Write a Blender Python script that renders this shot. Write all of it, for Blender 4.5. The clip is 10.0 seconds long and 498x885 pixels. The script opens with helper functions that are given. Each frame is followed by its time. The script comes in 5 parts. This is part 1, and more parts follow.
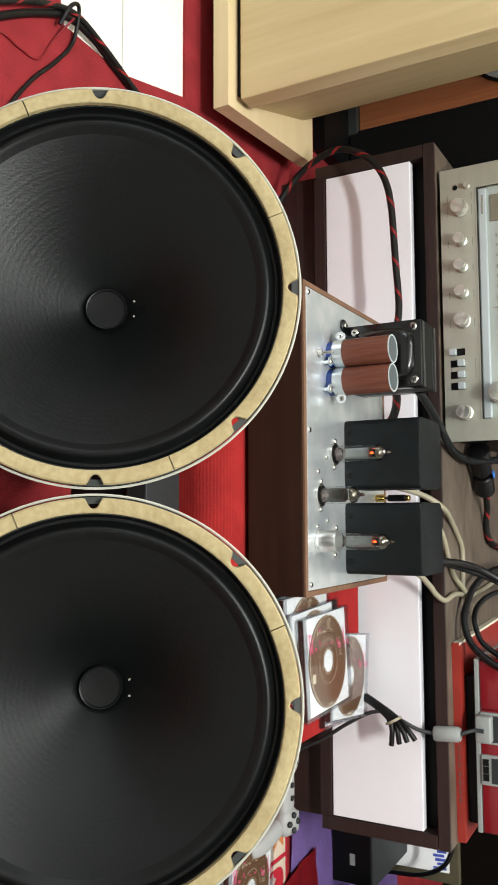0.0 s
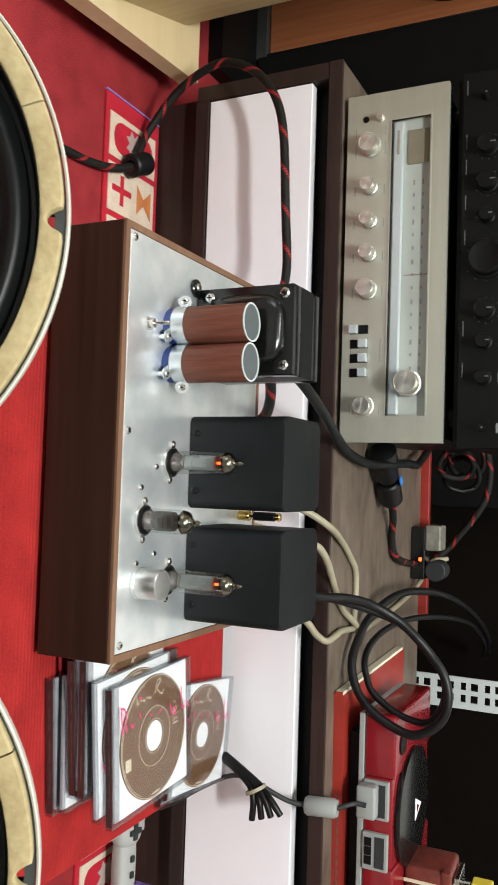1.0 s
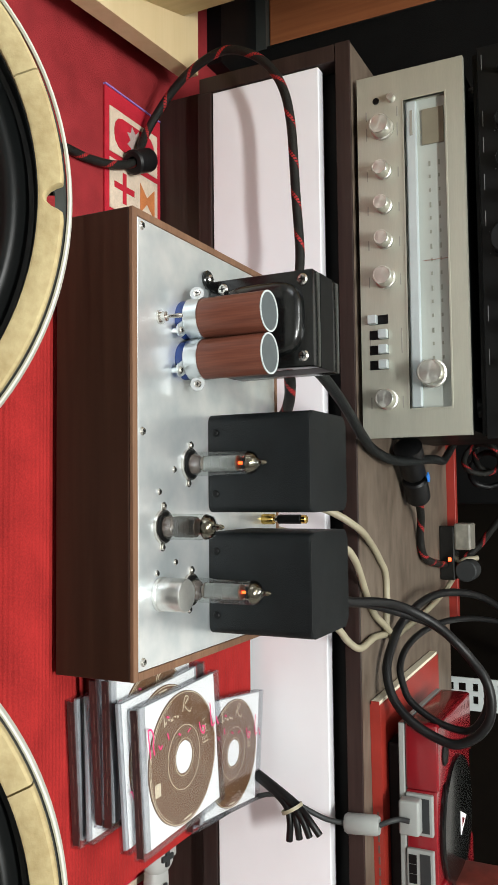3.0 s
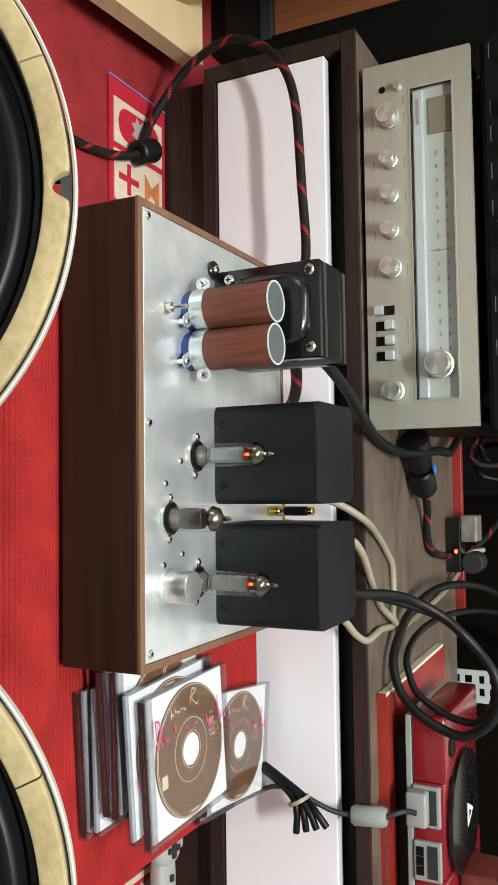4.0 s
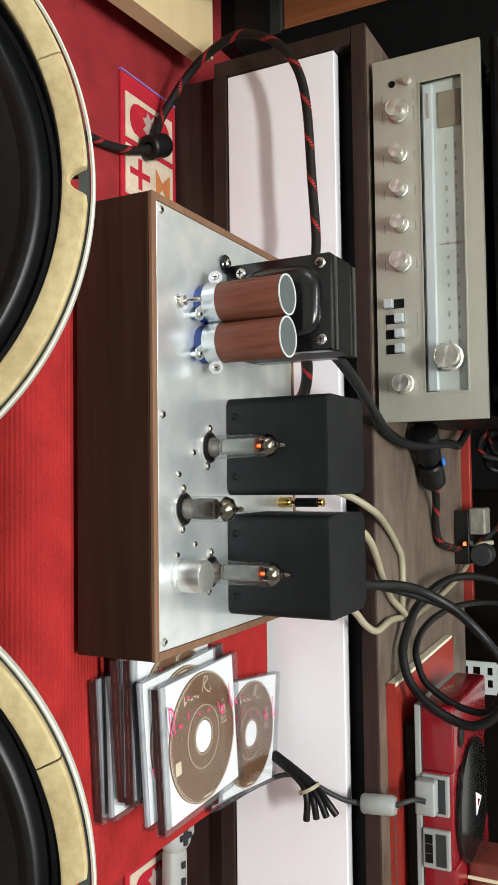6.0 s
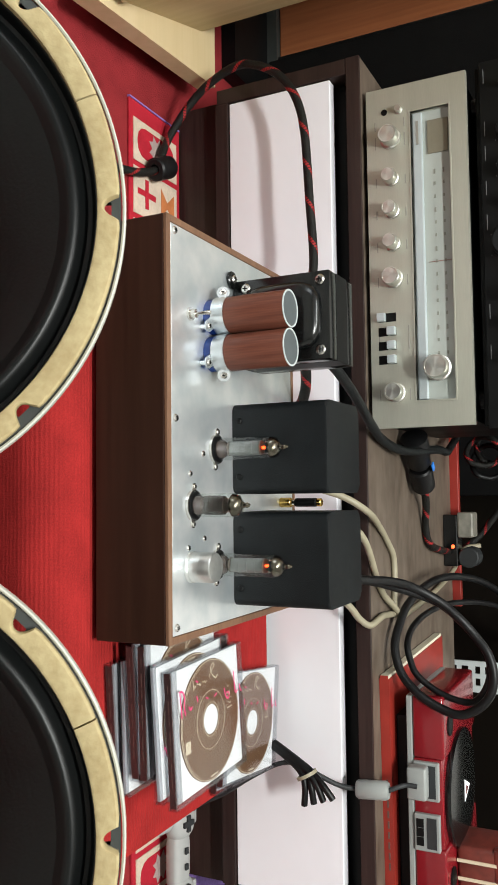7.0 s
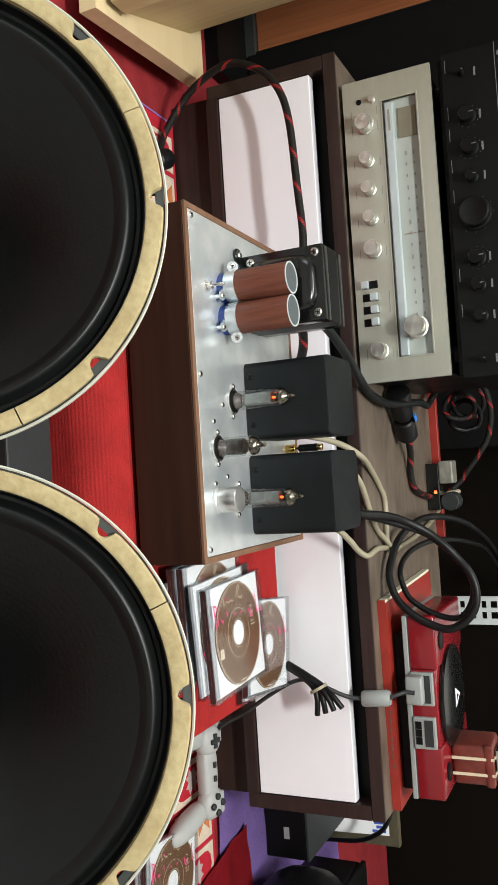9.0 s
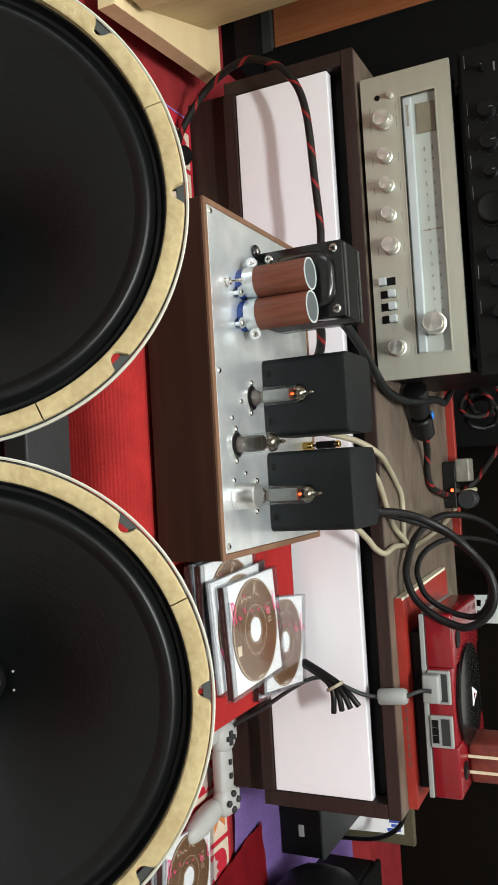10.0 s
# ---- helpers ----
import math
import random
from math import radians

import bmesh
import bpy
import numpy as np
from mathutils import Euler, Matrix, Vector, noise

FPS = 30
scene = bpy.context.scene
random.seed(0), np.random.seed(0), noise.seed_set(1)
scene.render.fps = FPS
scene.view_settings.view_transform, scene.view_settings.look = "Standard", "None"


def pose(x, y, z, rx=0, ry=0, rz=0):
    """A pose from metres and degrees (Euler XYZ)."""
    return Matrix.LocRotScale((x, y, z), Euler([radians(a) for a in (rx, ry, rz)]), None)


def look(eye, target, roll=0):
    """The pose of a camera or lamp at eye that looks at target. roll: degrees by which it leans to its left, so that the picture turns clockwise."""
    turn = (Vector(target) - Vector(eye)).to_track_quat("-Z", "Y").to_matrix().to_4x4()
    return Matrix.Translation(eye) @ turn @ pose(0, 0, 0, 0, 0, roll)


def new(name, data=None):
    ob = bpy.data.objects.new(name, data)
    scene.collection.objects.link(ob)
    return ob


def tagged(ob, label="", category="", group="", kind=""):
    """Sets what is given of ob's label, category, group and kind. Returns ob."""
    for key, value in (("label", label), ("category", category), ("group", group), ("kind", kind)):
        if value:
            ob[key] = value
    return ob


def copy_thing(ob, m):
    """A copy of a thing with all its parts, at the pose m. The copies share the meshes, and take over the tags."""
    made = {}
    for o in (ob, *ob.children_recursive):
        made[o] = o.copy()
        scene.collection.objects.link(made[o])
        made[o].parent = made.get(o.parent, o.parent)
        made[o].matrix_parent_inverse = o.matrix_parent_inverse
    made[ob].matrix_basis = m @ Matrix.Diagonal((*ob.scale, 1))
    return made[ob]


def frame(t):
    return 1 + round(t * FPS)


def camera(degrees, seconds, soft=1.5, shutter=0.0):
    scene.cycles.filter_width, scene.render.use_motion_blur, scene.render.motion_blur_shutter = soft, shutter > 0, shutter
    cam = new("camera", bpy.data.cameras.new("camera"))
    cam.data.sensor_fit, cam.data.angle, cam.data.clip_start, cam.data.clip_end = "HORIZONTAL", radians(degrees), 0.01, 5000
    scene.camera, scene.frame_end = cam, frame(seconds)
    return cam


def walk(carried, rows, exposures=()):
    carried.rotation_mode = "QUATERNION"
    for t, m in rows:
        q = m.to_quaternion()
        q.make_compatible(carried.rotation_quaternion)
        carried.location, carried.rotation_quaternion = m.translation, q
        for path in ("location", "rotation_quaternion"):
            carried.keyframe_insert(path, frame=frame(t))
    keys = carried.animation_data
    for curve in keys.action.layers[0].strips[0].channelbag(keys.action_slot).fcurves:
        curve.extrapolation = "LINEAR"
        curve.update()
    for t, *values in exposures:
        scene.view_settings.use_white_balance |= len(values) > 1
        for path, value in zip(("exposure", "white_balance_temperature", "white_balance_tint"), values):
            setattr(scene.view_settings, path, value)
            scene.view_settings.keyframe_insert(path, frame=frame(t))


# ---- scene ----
cam = camera(33.5, 10.0, shutter=0.3)
PATH = [
    (0, (0.074, -0.889, 0.498), (-0.103, 0.853, -0.4662), 87.0),
    (0.2, (0.065, -0.860, 0.494), (-0.115, 0.900, -0.4462), 87.5),
    (0.5, (0.017, -0.743, 0.498), (-0.142, 1.017, -0.4362), 88.9),
    (0.7, (0.005, -0.645, 0.481), (-0.085, 1.134, -0.4232), 90.9),
    (1, (0.011, -0.588, 0.484), (-0.081, 1.215, -0.3742), 90.6),
    (1.5, (0.034, -0.562, 0.463), (-0.135, 1.237, -0.3922), 86.7),
    (2, (0.027, -0.556, 0.457), (-0.131, 1.238, -0.4112), 86.4),
    (2.5, (0.020, -0.552, 0.456), (-0.113, 1.239, -0.4212), 87.3),
    (4, (0.022, -0.547, 0.451), (-0.080, 1.239, -0.4402), 87.8),
    (4.5, (0.020, -0.546, 0.448), (-0.071, 1.235, -0.4552), 88.0),
    (5, (0.021, -0.546, 0.447), (-0.066, 1.233, -0.4602), 88.2),
    (5.5, (0.021, -0.550, 0.447), (-0.065, 1.229, -0.4592), 88.1),
    (6.8, (0.036, -0.595, 0.463), (-0.071, 1.188, -0.4352), 87.5),
    (7, (0.038, -0.616, 0.464), (-0.083, 1.174, -0.4182), 87.6),
    (7.5, (0.057, -0.699, 0.461), (-0.052, 1.092, -0.4212), 88.5),
    (8, (0.078, -0.745, 0.482), (-0.021, 1.054, -0.3842), 85.3),
    (8.5, (0.082, -0.753, 0.489), (-0.020, 1.058, -0.3502), 84.9),
    (9, (0.081, -0.754, 0.486), (0.000, 1.060, -0.3482), 85.4),
    (9.5, (0.081, -0.756, 0.486), (0.013, 1.063, -0.3412), 85.8),
    (10, (0.082, -0.755, 0.479), (0.004, 1.047, -0.3822), 85.6),
]
walk(cam, [(t, look(eye, aim, roll)) for t, eye, aim, roll in PATH])

# ---- world, light, exposure ----
world = bpy.data.worlds.new("room_air")
scene.world = world
world.use_nodes = True
world.node_tree.nodes["Background"].inputs[0].default_value = (0.75, 0.85, 1.0, 1)
world.node_tree.nodes["Background"].inputs[1].default_value = 0.05


def area_lamp(name, eye, aim, sx, sy, watts, colour):
    data = bpy.data.lights.new(name, "AREA")
    data.shape, data.size, data.size_y, data.energy, data.color = "RECTANGLE", sx, sy, watts, colour
    ob = new(name, data)
    ob.matrix_world = look(eye, aim)
    return ob


area_lamp("ceiling_tube_light", (0.18, -1.12, 2.20), (0.05, 0.15, 0.05), 0.6, 0.12, 62, (0.955, 0.982, 0.945))
area_lamp("ceiling_tube_light", (-0.35, -0.30, 2.26), (-0.15, -0.1, 0.05), 1.2, 0.20, 27, (0.950, 0.982, 0.955))
# added cool fill from the front left; no window stands there
area_lamp("window_daylight", (-2.3, -1.6, 1.2), (0, 0, 0.1), 1.0, 1.2, 17, (0.88, 0.94, 1.0))


# ---- materials ----
def mat(name, base, rough=0.5, metal=0.0, vary=0.12, grain=60.0, blotch=7.0, bump=0.0, coat=0.0, stretch=(1, 1, 1), alt=None,
        transmission=0.0, spec=0.5, bump_scale=None):
    m = bpy.data.materials.new(name)
    m.use_nodes = True
    nt = m.node_tree
    b = nt.nodes["Principled BSDF"]
    b.inputs["Roughness"].default_value, b.inputs["Metallic"].default_value = rough, metal
    b.inputs["Coat Weight"].default_value, b.inputs["Transmission Weight"].default_value = coat, transmission
    b.inputs["Specular IOR Level"].default_value = spec
    tc, mp = nt.nodes.new("ShaderNodeTexCoord"), nt.nodes.new("ShaderNodeMapping")
    mp.inputs["Scale"].default_value = stretch
    nt.links.new(tc.outputs["Object"], mp.inputs["Vector"])
    fine, wide = nt.nodes.new("ShaderNodeTexNoise"), nt.nodes.new("ShaderNodeTexNoise")
    fine.inputs["Scale"].default_value, fine.inputs["Detail"].default_value = grain, 5
    wide.inputs["Scale"].default_value, wide.inputs["Detail"].default_value = blotch, 3
    for n in (fine, wide):
        nt.links.new(mp.outputs[0], n.inputs["Vector"])
    add = nt.nodes.new("ShaderNodeMath")
    add.operation = "ADD"
    nt.links.new(fine.outputs["Fac"], add.inputs[0])
    nt.links.new(wide.outputs["Fac"], add.inputs[1])
    ramp = nt.nodes.new("ShaderNodeMapRange")
    ramp.inputs["From Min"].default_value, ramp.inputs["From Max"].default_value = 0.65, 1.35
    nt.links.new(add.outputs[0], ramp.inputs["Value"])
    mix = nt.nodes.new("ShaderNodeMix")
    mix.data_type = "RGBA"
    second = alt or tuple(min(1, c * (1 + vary)) for c in base)
    first = base if alt else tuple(c * (1 - vary) for c in base)
    mix.inputs[6].default_value, mix.inputs[7].default_value = (*first, 1), (*second, 1)
    nt.links.new(ramp.outputs[0], mix.inputs[0])
    nt.links.new(mix.outputs[2], b.inputs["Base Color"])
    rr = nt.nodes.new("ShaderNodeMapRange")
    rr.inputs["To Min"].default_value, rr.inputs["To Max"].default_value = max(0.02, rough * 0.85), min(1, rough * 1.15)
    nt.links.new(wide.outputs["Fac"], rr.inputs["Value"])
    nt.links.new(rr.outputs[0], b.inputs["Roughness"])
    if bump:
        bn, src = nt.nodes.new("ShaderNodeBump"), fine
        if bump_scale:
            src = nt.nodes.new("ShaderNodeTexNoise")
            src.inputs["Scale"].default_value, src.inputs["Detail"].default_value = bump_scale, 4
            nt.links.new(tc.outputs["Object"], src.inputs["Vector"])
        bn.inputs["Strength"].default_value, bn.inputs["Distance"].default_value = bump, 0.002
        nt.links.new(src.outputs["Fac"], bn.inputs["Height"])
        nt.links.new(bn.outputs[0], b.inputs["Normal"])
    return m


def wood(name, dark, light, axis="x", rough=0.45, freq=1.0, bump=0.08, coat=0.0):
    s = {"x": (1.5, 30, 30), "y": (30, 1.5, 30), "z": (30, 30, 1.5)}[axis]
    return mat(name, dark, rough, alt=light, spec=0.35, grain=9 * freq, blotch=2.2 * freq, stretch=s, bump=bump, coat=coat)


def clear(name, tint=(1, 1, 1), gloss=0.06, least=0.035, most=0.6):
    """Thin clear plastic or glass: transparent, with gloss that grows towards grazing angles."""
    m = bpy.data.materials.new(name)
    m.use_nodes = True
    nt = m.node_tree
    out = nt.nodes["Material Output"]
    t, g, f, x = (nt.nodes.new(k) for k in ("ShaderNodeBsdfTransparent", "ShaderNodeBsdfGlossy", "ShaderNodeLayerWeight", "ShaderNodeMixShader"))
    p, r = nt.nodes.new("ShaderNodeMath"), nt.nodes.new("ShaderNodeMapRange")
    t.inputs[0].default_value = (*tint, 1)
    g.inputs["Roughness"].default_value = gloss
    p.operation, p.inputs[1].default_value = "POWER", 3.0
    r.inputs["To Min"].default_value, r.inputs["To Max"].default_value = least, most
    nt.links.new(f.outputs["Facing"], p.inputs[0])
    nt.links.new(p.outputs[0], r.inputs["Value"])
    nt.links.new(r.outputs[0], x.inputs[0])
    nt.links.new(t.outputs[0], x.inputs[1])
    nt.links.new(g.outputs[0], x.inputs[2])
    nt.links.new(x.outputs[0], out.inputs[0])
    return m


def glow(name, colour, strength):
    m = bpy.data.materials.new(name)
    m.use_nodes = True
    b = m.node_tree.nodes["Principled BSDF"]
    b.inputs["Base Color"].default_value = (*colour, 1)
    b.inputs["Emission Color"].default_value = (*colour, 1)
    b.inputs["Emission Strength"].default_value = strength
    return m


def braid(name, dark, tracer, pitch=0.075, width=0.16):
    """Braided sleeve: coloured tracer runs in a spiral, by the UV that sweep() lays down (metres along, turns around)."""
    m = mat(name, dark, 0.55, grain=900, blotch=90, vary=0.5, bump=0.5, spec=0.22)
    nt = m.node_tree
    b = nt.nodes["Principled BSDF"]
    uv, sep = nt.nodes.new("ShaderNodeUVMap"), nt.nodes.new("ShaderNodeSeparateXYZ")
    nt.links.new(uv.outputs[0], sep.inputs[0])

    def calc(op, a, c):
        n = nt.nodes.new("ShaderNodeMath")
        n.operation = op
        for k, v in enumerate((a, c)):
            if isinstance(v, float):
                n.inputs[k].default_value = v
            else:
                nt.links.new(v, n.inputs[k])
        return n.outputs[0]

    spiral = calc("ADD", calc("DIVIDE", sep.outputs[0], pitch), sep.outputs[1])
    band = calc("LESS_THAN", calc("FRACT", spiral, 0.0), width)
    ticks = calc("GREATER_THAN", calc("FRACT", calc("SUBTRACT", calc("MULTIPLY", sep.outputs[0], 260.0), calc("MULTIPLY", sep.outputs[1], 3.0)), 0.0), 0.3)
    fac = calc("MULTIPLY", band, ticks)
    mix = nt.nodes.new("ShaderNodeMix")
    mix.data_type = "RGBA"
    old = b.inputs["Base Color"].links[0].from_socket
    nt.links.new(fac, mix.inputs[0])
    nt.links.new(old, mix.inputs[6])
    mix.inputs[7].default_value = (*tracer, 1)
    nt.links.new(mix.outputs[2], b.inputs["Base Color"])
    return m


RED_CARPET = mat("red_felt_carpet", (0.265, 0.026, 0.030), 0.95, vary=0.28, grain=700, blotch=26, bump=0.7, spec=0.1)
RED_RIB = mat("ribbed_red_carpet", (0.30, 0.020, 0.019), 0.9, vary=0.3, grain=900, blotch=30, bump=0.4, spec=0.1, stretch=(0.7, 1, 1))
DARK_RED = mat("dark_red_cloth", (0.27, 0.012, 0.018), 0.95, vary=0.25, grain=400, blotch=14, bump=0.4, spec=0.1)
CREAM_RUG = mat("cream_rug_pile", (0.58, 0.47, 0.37), 0.95, vary=0.18, grain=500, blotch=40, bump=0.6, spec=0.1)
GREY_RUG = mat("greyish_rug_pile", (0.40, 0.31, 0.29), 0.95, vary=0.2, grain=500, blotch=40, bump=0.6, spec=0.1)
ORANGE_RUG = mat("orange_rug_pile", (0.50, 0.17, 0.06), 0.95, vary=0.25, grain=500, blotch=50, bump=0.6, spec=0.1)
RUG_RED = mat("red_rug_pile", (0.42, 0.02, 0.035), 0.95, vary=0.25, grain=500, blotch=40, bump=0.6, spec=0.1)
PURPLE = mat("purple_cloth", (0.30, 0.19, 0.52), 0.9, vary=0.2, grain=300, blotch=18, bump=0.4, spec=0.1)
TILE = mat("cream_floor_tile", (0.80, 0.78, 0.72), 0.25, vary=0.04, grain=20, blotch=5)
GROUT = mat("grey_grout", (0.35, 0.34, 0.32), 0.9, grain=200, bump=0.3)
WALL = mat("pale_wall_paint", (0.74, 0.73, 0.70), 0.8, vary=0.06, grain=80, blotch=3, bump=0.05)
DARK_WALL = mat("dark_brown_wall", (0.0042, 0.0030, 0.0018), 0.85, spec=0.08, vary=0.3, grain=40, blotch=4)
CEIL = mat("white_ceiling_paint", (0.8, 0.8, 0.78), 0.85, vary=0.03, grain=60, blotch=3)
WENGE = wood("dark_wenge_laminate", (0.016, 0.009, 0.008), (0.036, 0.021, 0.018), "x", 0.42)
GREYWOOD = mat("worn_greyish_wood", (0.074, 0.054, 0.039), 0.5, alt=(0.165, 0.128, 0.098), grain=26, blotch=9, stretch=(1, 2.6, 2.6), bump=0.1, spec=0.3)
WHITE_LAM = mat("white_laminate", (0.83, 0.82, 0.86), 0.35, vary=0.015, grain=30, blotch=4)
WALNUT = wood("dark_walnut_veneer", (0.023, 0.0098, 0.0060), (0.043, 0.0190, 0.0112), "x", 0.40, 0.5)
RAW_EDGE = wood("light_brown_edge", (0.125, 0.062, 0.035), (0.21, 0.112, 0.064), "x", 0.55, 1.5)
ROSE = wood("rosewood_wrap", (0.085, 0.026, 0.016), (0.155, 0.052, 0.032), "z", 0.38, 2.2, 0.04)
PLY = wood("pale_plywood", (0.46, 0.35, 0.175), (0.60, 0.47, 0.26), "z", 0.5, 0.22, 0.03)
PINE = wood("pale_pine_board", (0.58, 0.45, 0.25), (0.68, 0.54, 0.33), "x", 0.5, 0.3, 0.03)
ORANGE_WOOD = wood("orange_brown_veneer", (0.20, 0.062, 0.022), (0.30, 0.105, 0.04), "z", 0.5, 0.6)
# colour blotches mix the zinc mottling with painted cloudy reflections
STEEL = mat("steel_plate_with_glare_blotches", (0.66, 0.73, 0.76), 0.33, 0.80, alt=(1.0, 1.0, 1.0), grain=34, blotch=13, bump=0.16, bump_scale=26)
ALU = mat("brushed_aluminium", (0.64, 0.62, 0.54), 0.28, 0.75, vary=0.06, grain=300, blotch=20, stretch=(1, 40, 40))
TURNED = mat("turned_knob_aluminium", (0.70, 0.69, 0.64), 0.30, 0.9, vary=0.06, grain=200, blotch=20)
TURNED.node_tree.nodes["Principled BSDF"].inputs["Anisotropic"].default_value = 0.85
radial = TURNED.node_tree.nodes.new("ShaderNodeTangent")
radial.direction_type, radial.axis = "RADIAL", "Z"
TURNED.node_tree.links.new(radial.outputs[0], TURNED.node_tree.nodes["Principled BSDF"].inputs["Tangent"])
FASCIA = mat("champagne_aluminium_fascia", (0.47, 0.465, 0.395), 0.36, 0.55, vary=0.06, grain=260, blotch=9, stretch=(0.3, 8, 8))
CAN_ALU = mat("turned_aluminium", (0.74, 0.75, 0.73), 0.33, 0.95, vary=0.08, grain=200, blotch=20, stretch=(1, 1, 14))
CHROME = mat("nickel_screw", (0.72, 0.70, 0.66), 0.22, 1.0, vary=0.08, grain=200)
ZINC = mat("zinc_clamp", (0.68, 0.72, 0.74), 0.32, 1.0, vary=0.08, grain=150)
DULL_ZINC = mat("dull_zinc", (0.52, 0.54, 0.55), 0.5, 0.6, vary=0.1, grain=150)
BLUE = mat("blue_capacitor_sleeve", (0.006, 0.032, 0.17), 0.35, vary=0.1)
BLACK_POWDER = mat("black_powder_coat", (0.0042, 0.0056, 0.0063), 0.5, spec=0.2, vary=0.5, grain=1500, blotch=60, bump=0.3)
BLACK_GLOSS = mat("black_lacquer", (0.004, 0.0045, 0.0045), 0.2, spec=0.5, vary=0.2, grain=120, blotch=16)
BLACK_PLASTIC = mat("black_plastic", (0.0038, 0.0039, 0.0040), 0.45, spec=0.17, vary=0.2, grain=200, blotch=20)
DARK_CLOTH = mat("black_grille_cloth", (0.0040, 0.0038, 0.0036), 0.9, spec=0.1, vary=0.4, grain=700, blotch=30, bump=0.4)
RUBBER = mat("black_rubber", (0.0050, 0.0050, 0.0054), 0.42, spec=0.28, vary=0.2, grain=250, blotch=30, bump=0.1)
CONE = mat("black_paper_cone", (0.0034, 0.0043, 0.0042), 0.42, spec=0.27, vary=0.4, grain=420, blotch=14, bump=0.12)
CONE.node_tree.nodes["Principled BSDF"].inputs["Anisotropic"].default_value = 0.7
sweepline = CONE.node_tree.nodes.new("ShaderNodeTangent")
sweepline.direction_type, sweepline.axis = "RADIAL", "Z"
CONE.node_tree.links.new(sweepline.outputs[0], CONE.node_tree.nodes["Principled BSDF"].inputs["Tangent"])
SURROUND = mat("coated_cloth_surround", (0.0034, 0.0040, 0.0040), 0.40, spec=0.26, vary=0.2, grain=150, blotch=12)
GASKET = mat("aged_cream_gasket", (0.30, 0.225, 0.105), 0.8, alt=(0.45, 0.37, 0.20), grain=150, blotch=24, bump=0.35)
RIM = mat("off_white_frame_paint", (0.46, 0.46, 0.40), 0.4, vary=0.08)
FRAME_GREY = mat("grey_frame_paint", (0.030, 0.034, 0.032), 0.45, vary=0.12)
GREY_DRIVER = mat("grey_driver_cone", (0.20, 0.22, 0.22), 0.4, vary=0.1)
CAP_LID = mat("slate_grey_lid", (0.075, 0.088, 0.092), 0.45, vary=0.15, grain=120)
GREY_BOX = mat("grey_plastic_box", (0.024, 0.026, 0.027), 0.5, spec=0.3, vary=0.2, grain=150, blotch=9)
CREAM_CABLE = mat("cream_cable_jacket", (0.31, 0.275, 0.19), 0.5, vary=0.1)
PAPER = mat("white_inlay_paper", (0.87, 0.87, 0.88), 0.6, vary=0.02)
DISC_BROWN = mat("brown_disc_label", (0.150, 0.075, 0.036), 0.5, vary=0.05, spec=0.2)
PINK = mat("pink_marker_ink", (0.66, 0.035, 0.17), 0.5, vary=0.05)
PRINT_CREAM = mat("cream_print", (0.68, 0.58, 0.42), 0.5, vary=0.05)
DIAL_PRINT = mat("faded_dial_print", (0.25, 0.26, 0.22), 0.6, vary=0.05)
PRINT_GREY = mat("grey_print", (0.27, 0.26, 0.23), 0.6, vary=0.05)
SPINE_INK = mat("faint_spine_print", (0.12, 0.065, 0.055), 0.5)
SPINE = mat("dark_red_spine_card", (0.055, 0.026, 0.024), 0.35, vary=0.5, grain=300)
CASE = clear("clear_case_plastic", (0.90, 0.91, 0.92), 0.12, 0.018, 0.5)
STEM = mat("brownish_glass_foot", (0.055, 0.038, 0.032), 0.2, vary=0.3, grain=200)
TRAY = mat("smoky_tray_plastic", (0.40, 0.41, 0.43), 0.25, vary=0.2, grain=90, blotch=30)
GLASS = clear("clear_tube_glass", (0.93, 0.95, 0.94), 0.03, 0.05, 0.6)
GETTER = mat("silver_getter_flash", (0.17, 0.15, 0.115), 0.18, 1.0, vary=0.3, grain=60)
TUBE_PLATE = mat("grey_anode_plate", (0.24, 0.245, 0.24), 0.4, 0.6, vary=0.2, grain=150)
DARK_PLATE = mat("dark_anode_plate", (0.075, 0.072, 0.066), 0.4, 0.6, vary=0.3, grain=150)
MICA = mat("pale_mica", (0.12, 0.10, 0.08), 0.5)
HEATER = glow("glowing_heater", (1.0, 0.07, 0.012), 6.0)
LED = glow("red_indicator", (1.0, 0.08, 0.02), 5.0)
DIAL = mat("pale_dial_scale", (0.40, 0.43, 0.40), 0.45, vary=0.1, grain=15, blotch=8)
POINTER_RED = mat("faded_red_pointer", (0.30, 0.17, 0.14), 0.5)
# bluish tone of the dial reflection; the silver switch levers share it
GLARE_LEVER_METAL = mat("dial_glare_and_lever_metal", (0.58, 0.65, 0.67), 0.3, 0.5, vary=0.08, grain=20)
METER = mat("olive_meter_face", (0.20, 0.18, 0.13), 0.5, vary=0.1)
CONSOLE_RED = mat("glossy_red_paint", (0.19, 0.0066, 0.0115), 0.22, vary=0.08, grain=60, blotch=9, coat=0.3)
CONSOLE_GREY = mat("light_grey_plastic", (0.27, 0.285, 0.275), 0.45, vary=0.06)
GREY_COVER = mat("yellowed_translucent_plastic", (0.20, 0.19, 0.16), 0.3, vary=0.35, grain=90, blotch=60)
PAD_GREY = mat("warm_grey_plastic", (0.36, 0.36, 0.35), 0.5, vary=0.05)
COVER_RED = mat("orange_red_book_cover", (0.28, 0.024, 0.016), 0.4, vary=0.2, grain=30, blotch=12)
PAGES = mat("cream_pages", (0.68, 0.62, 0.48), 0.8, vary=0.15, grain=400, stretch=(1, 1, 12))
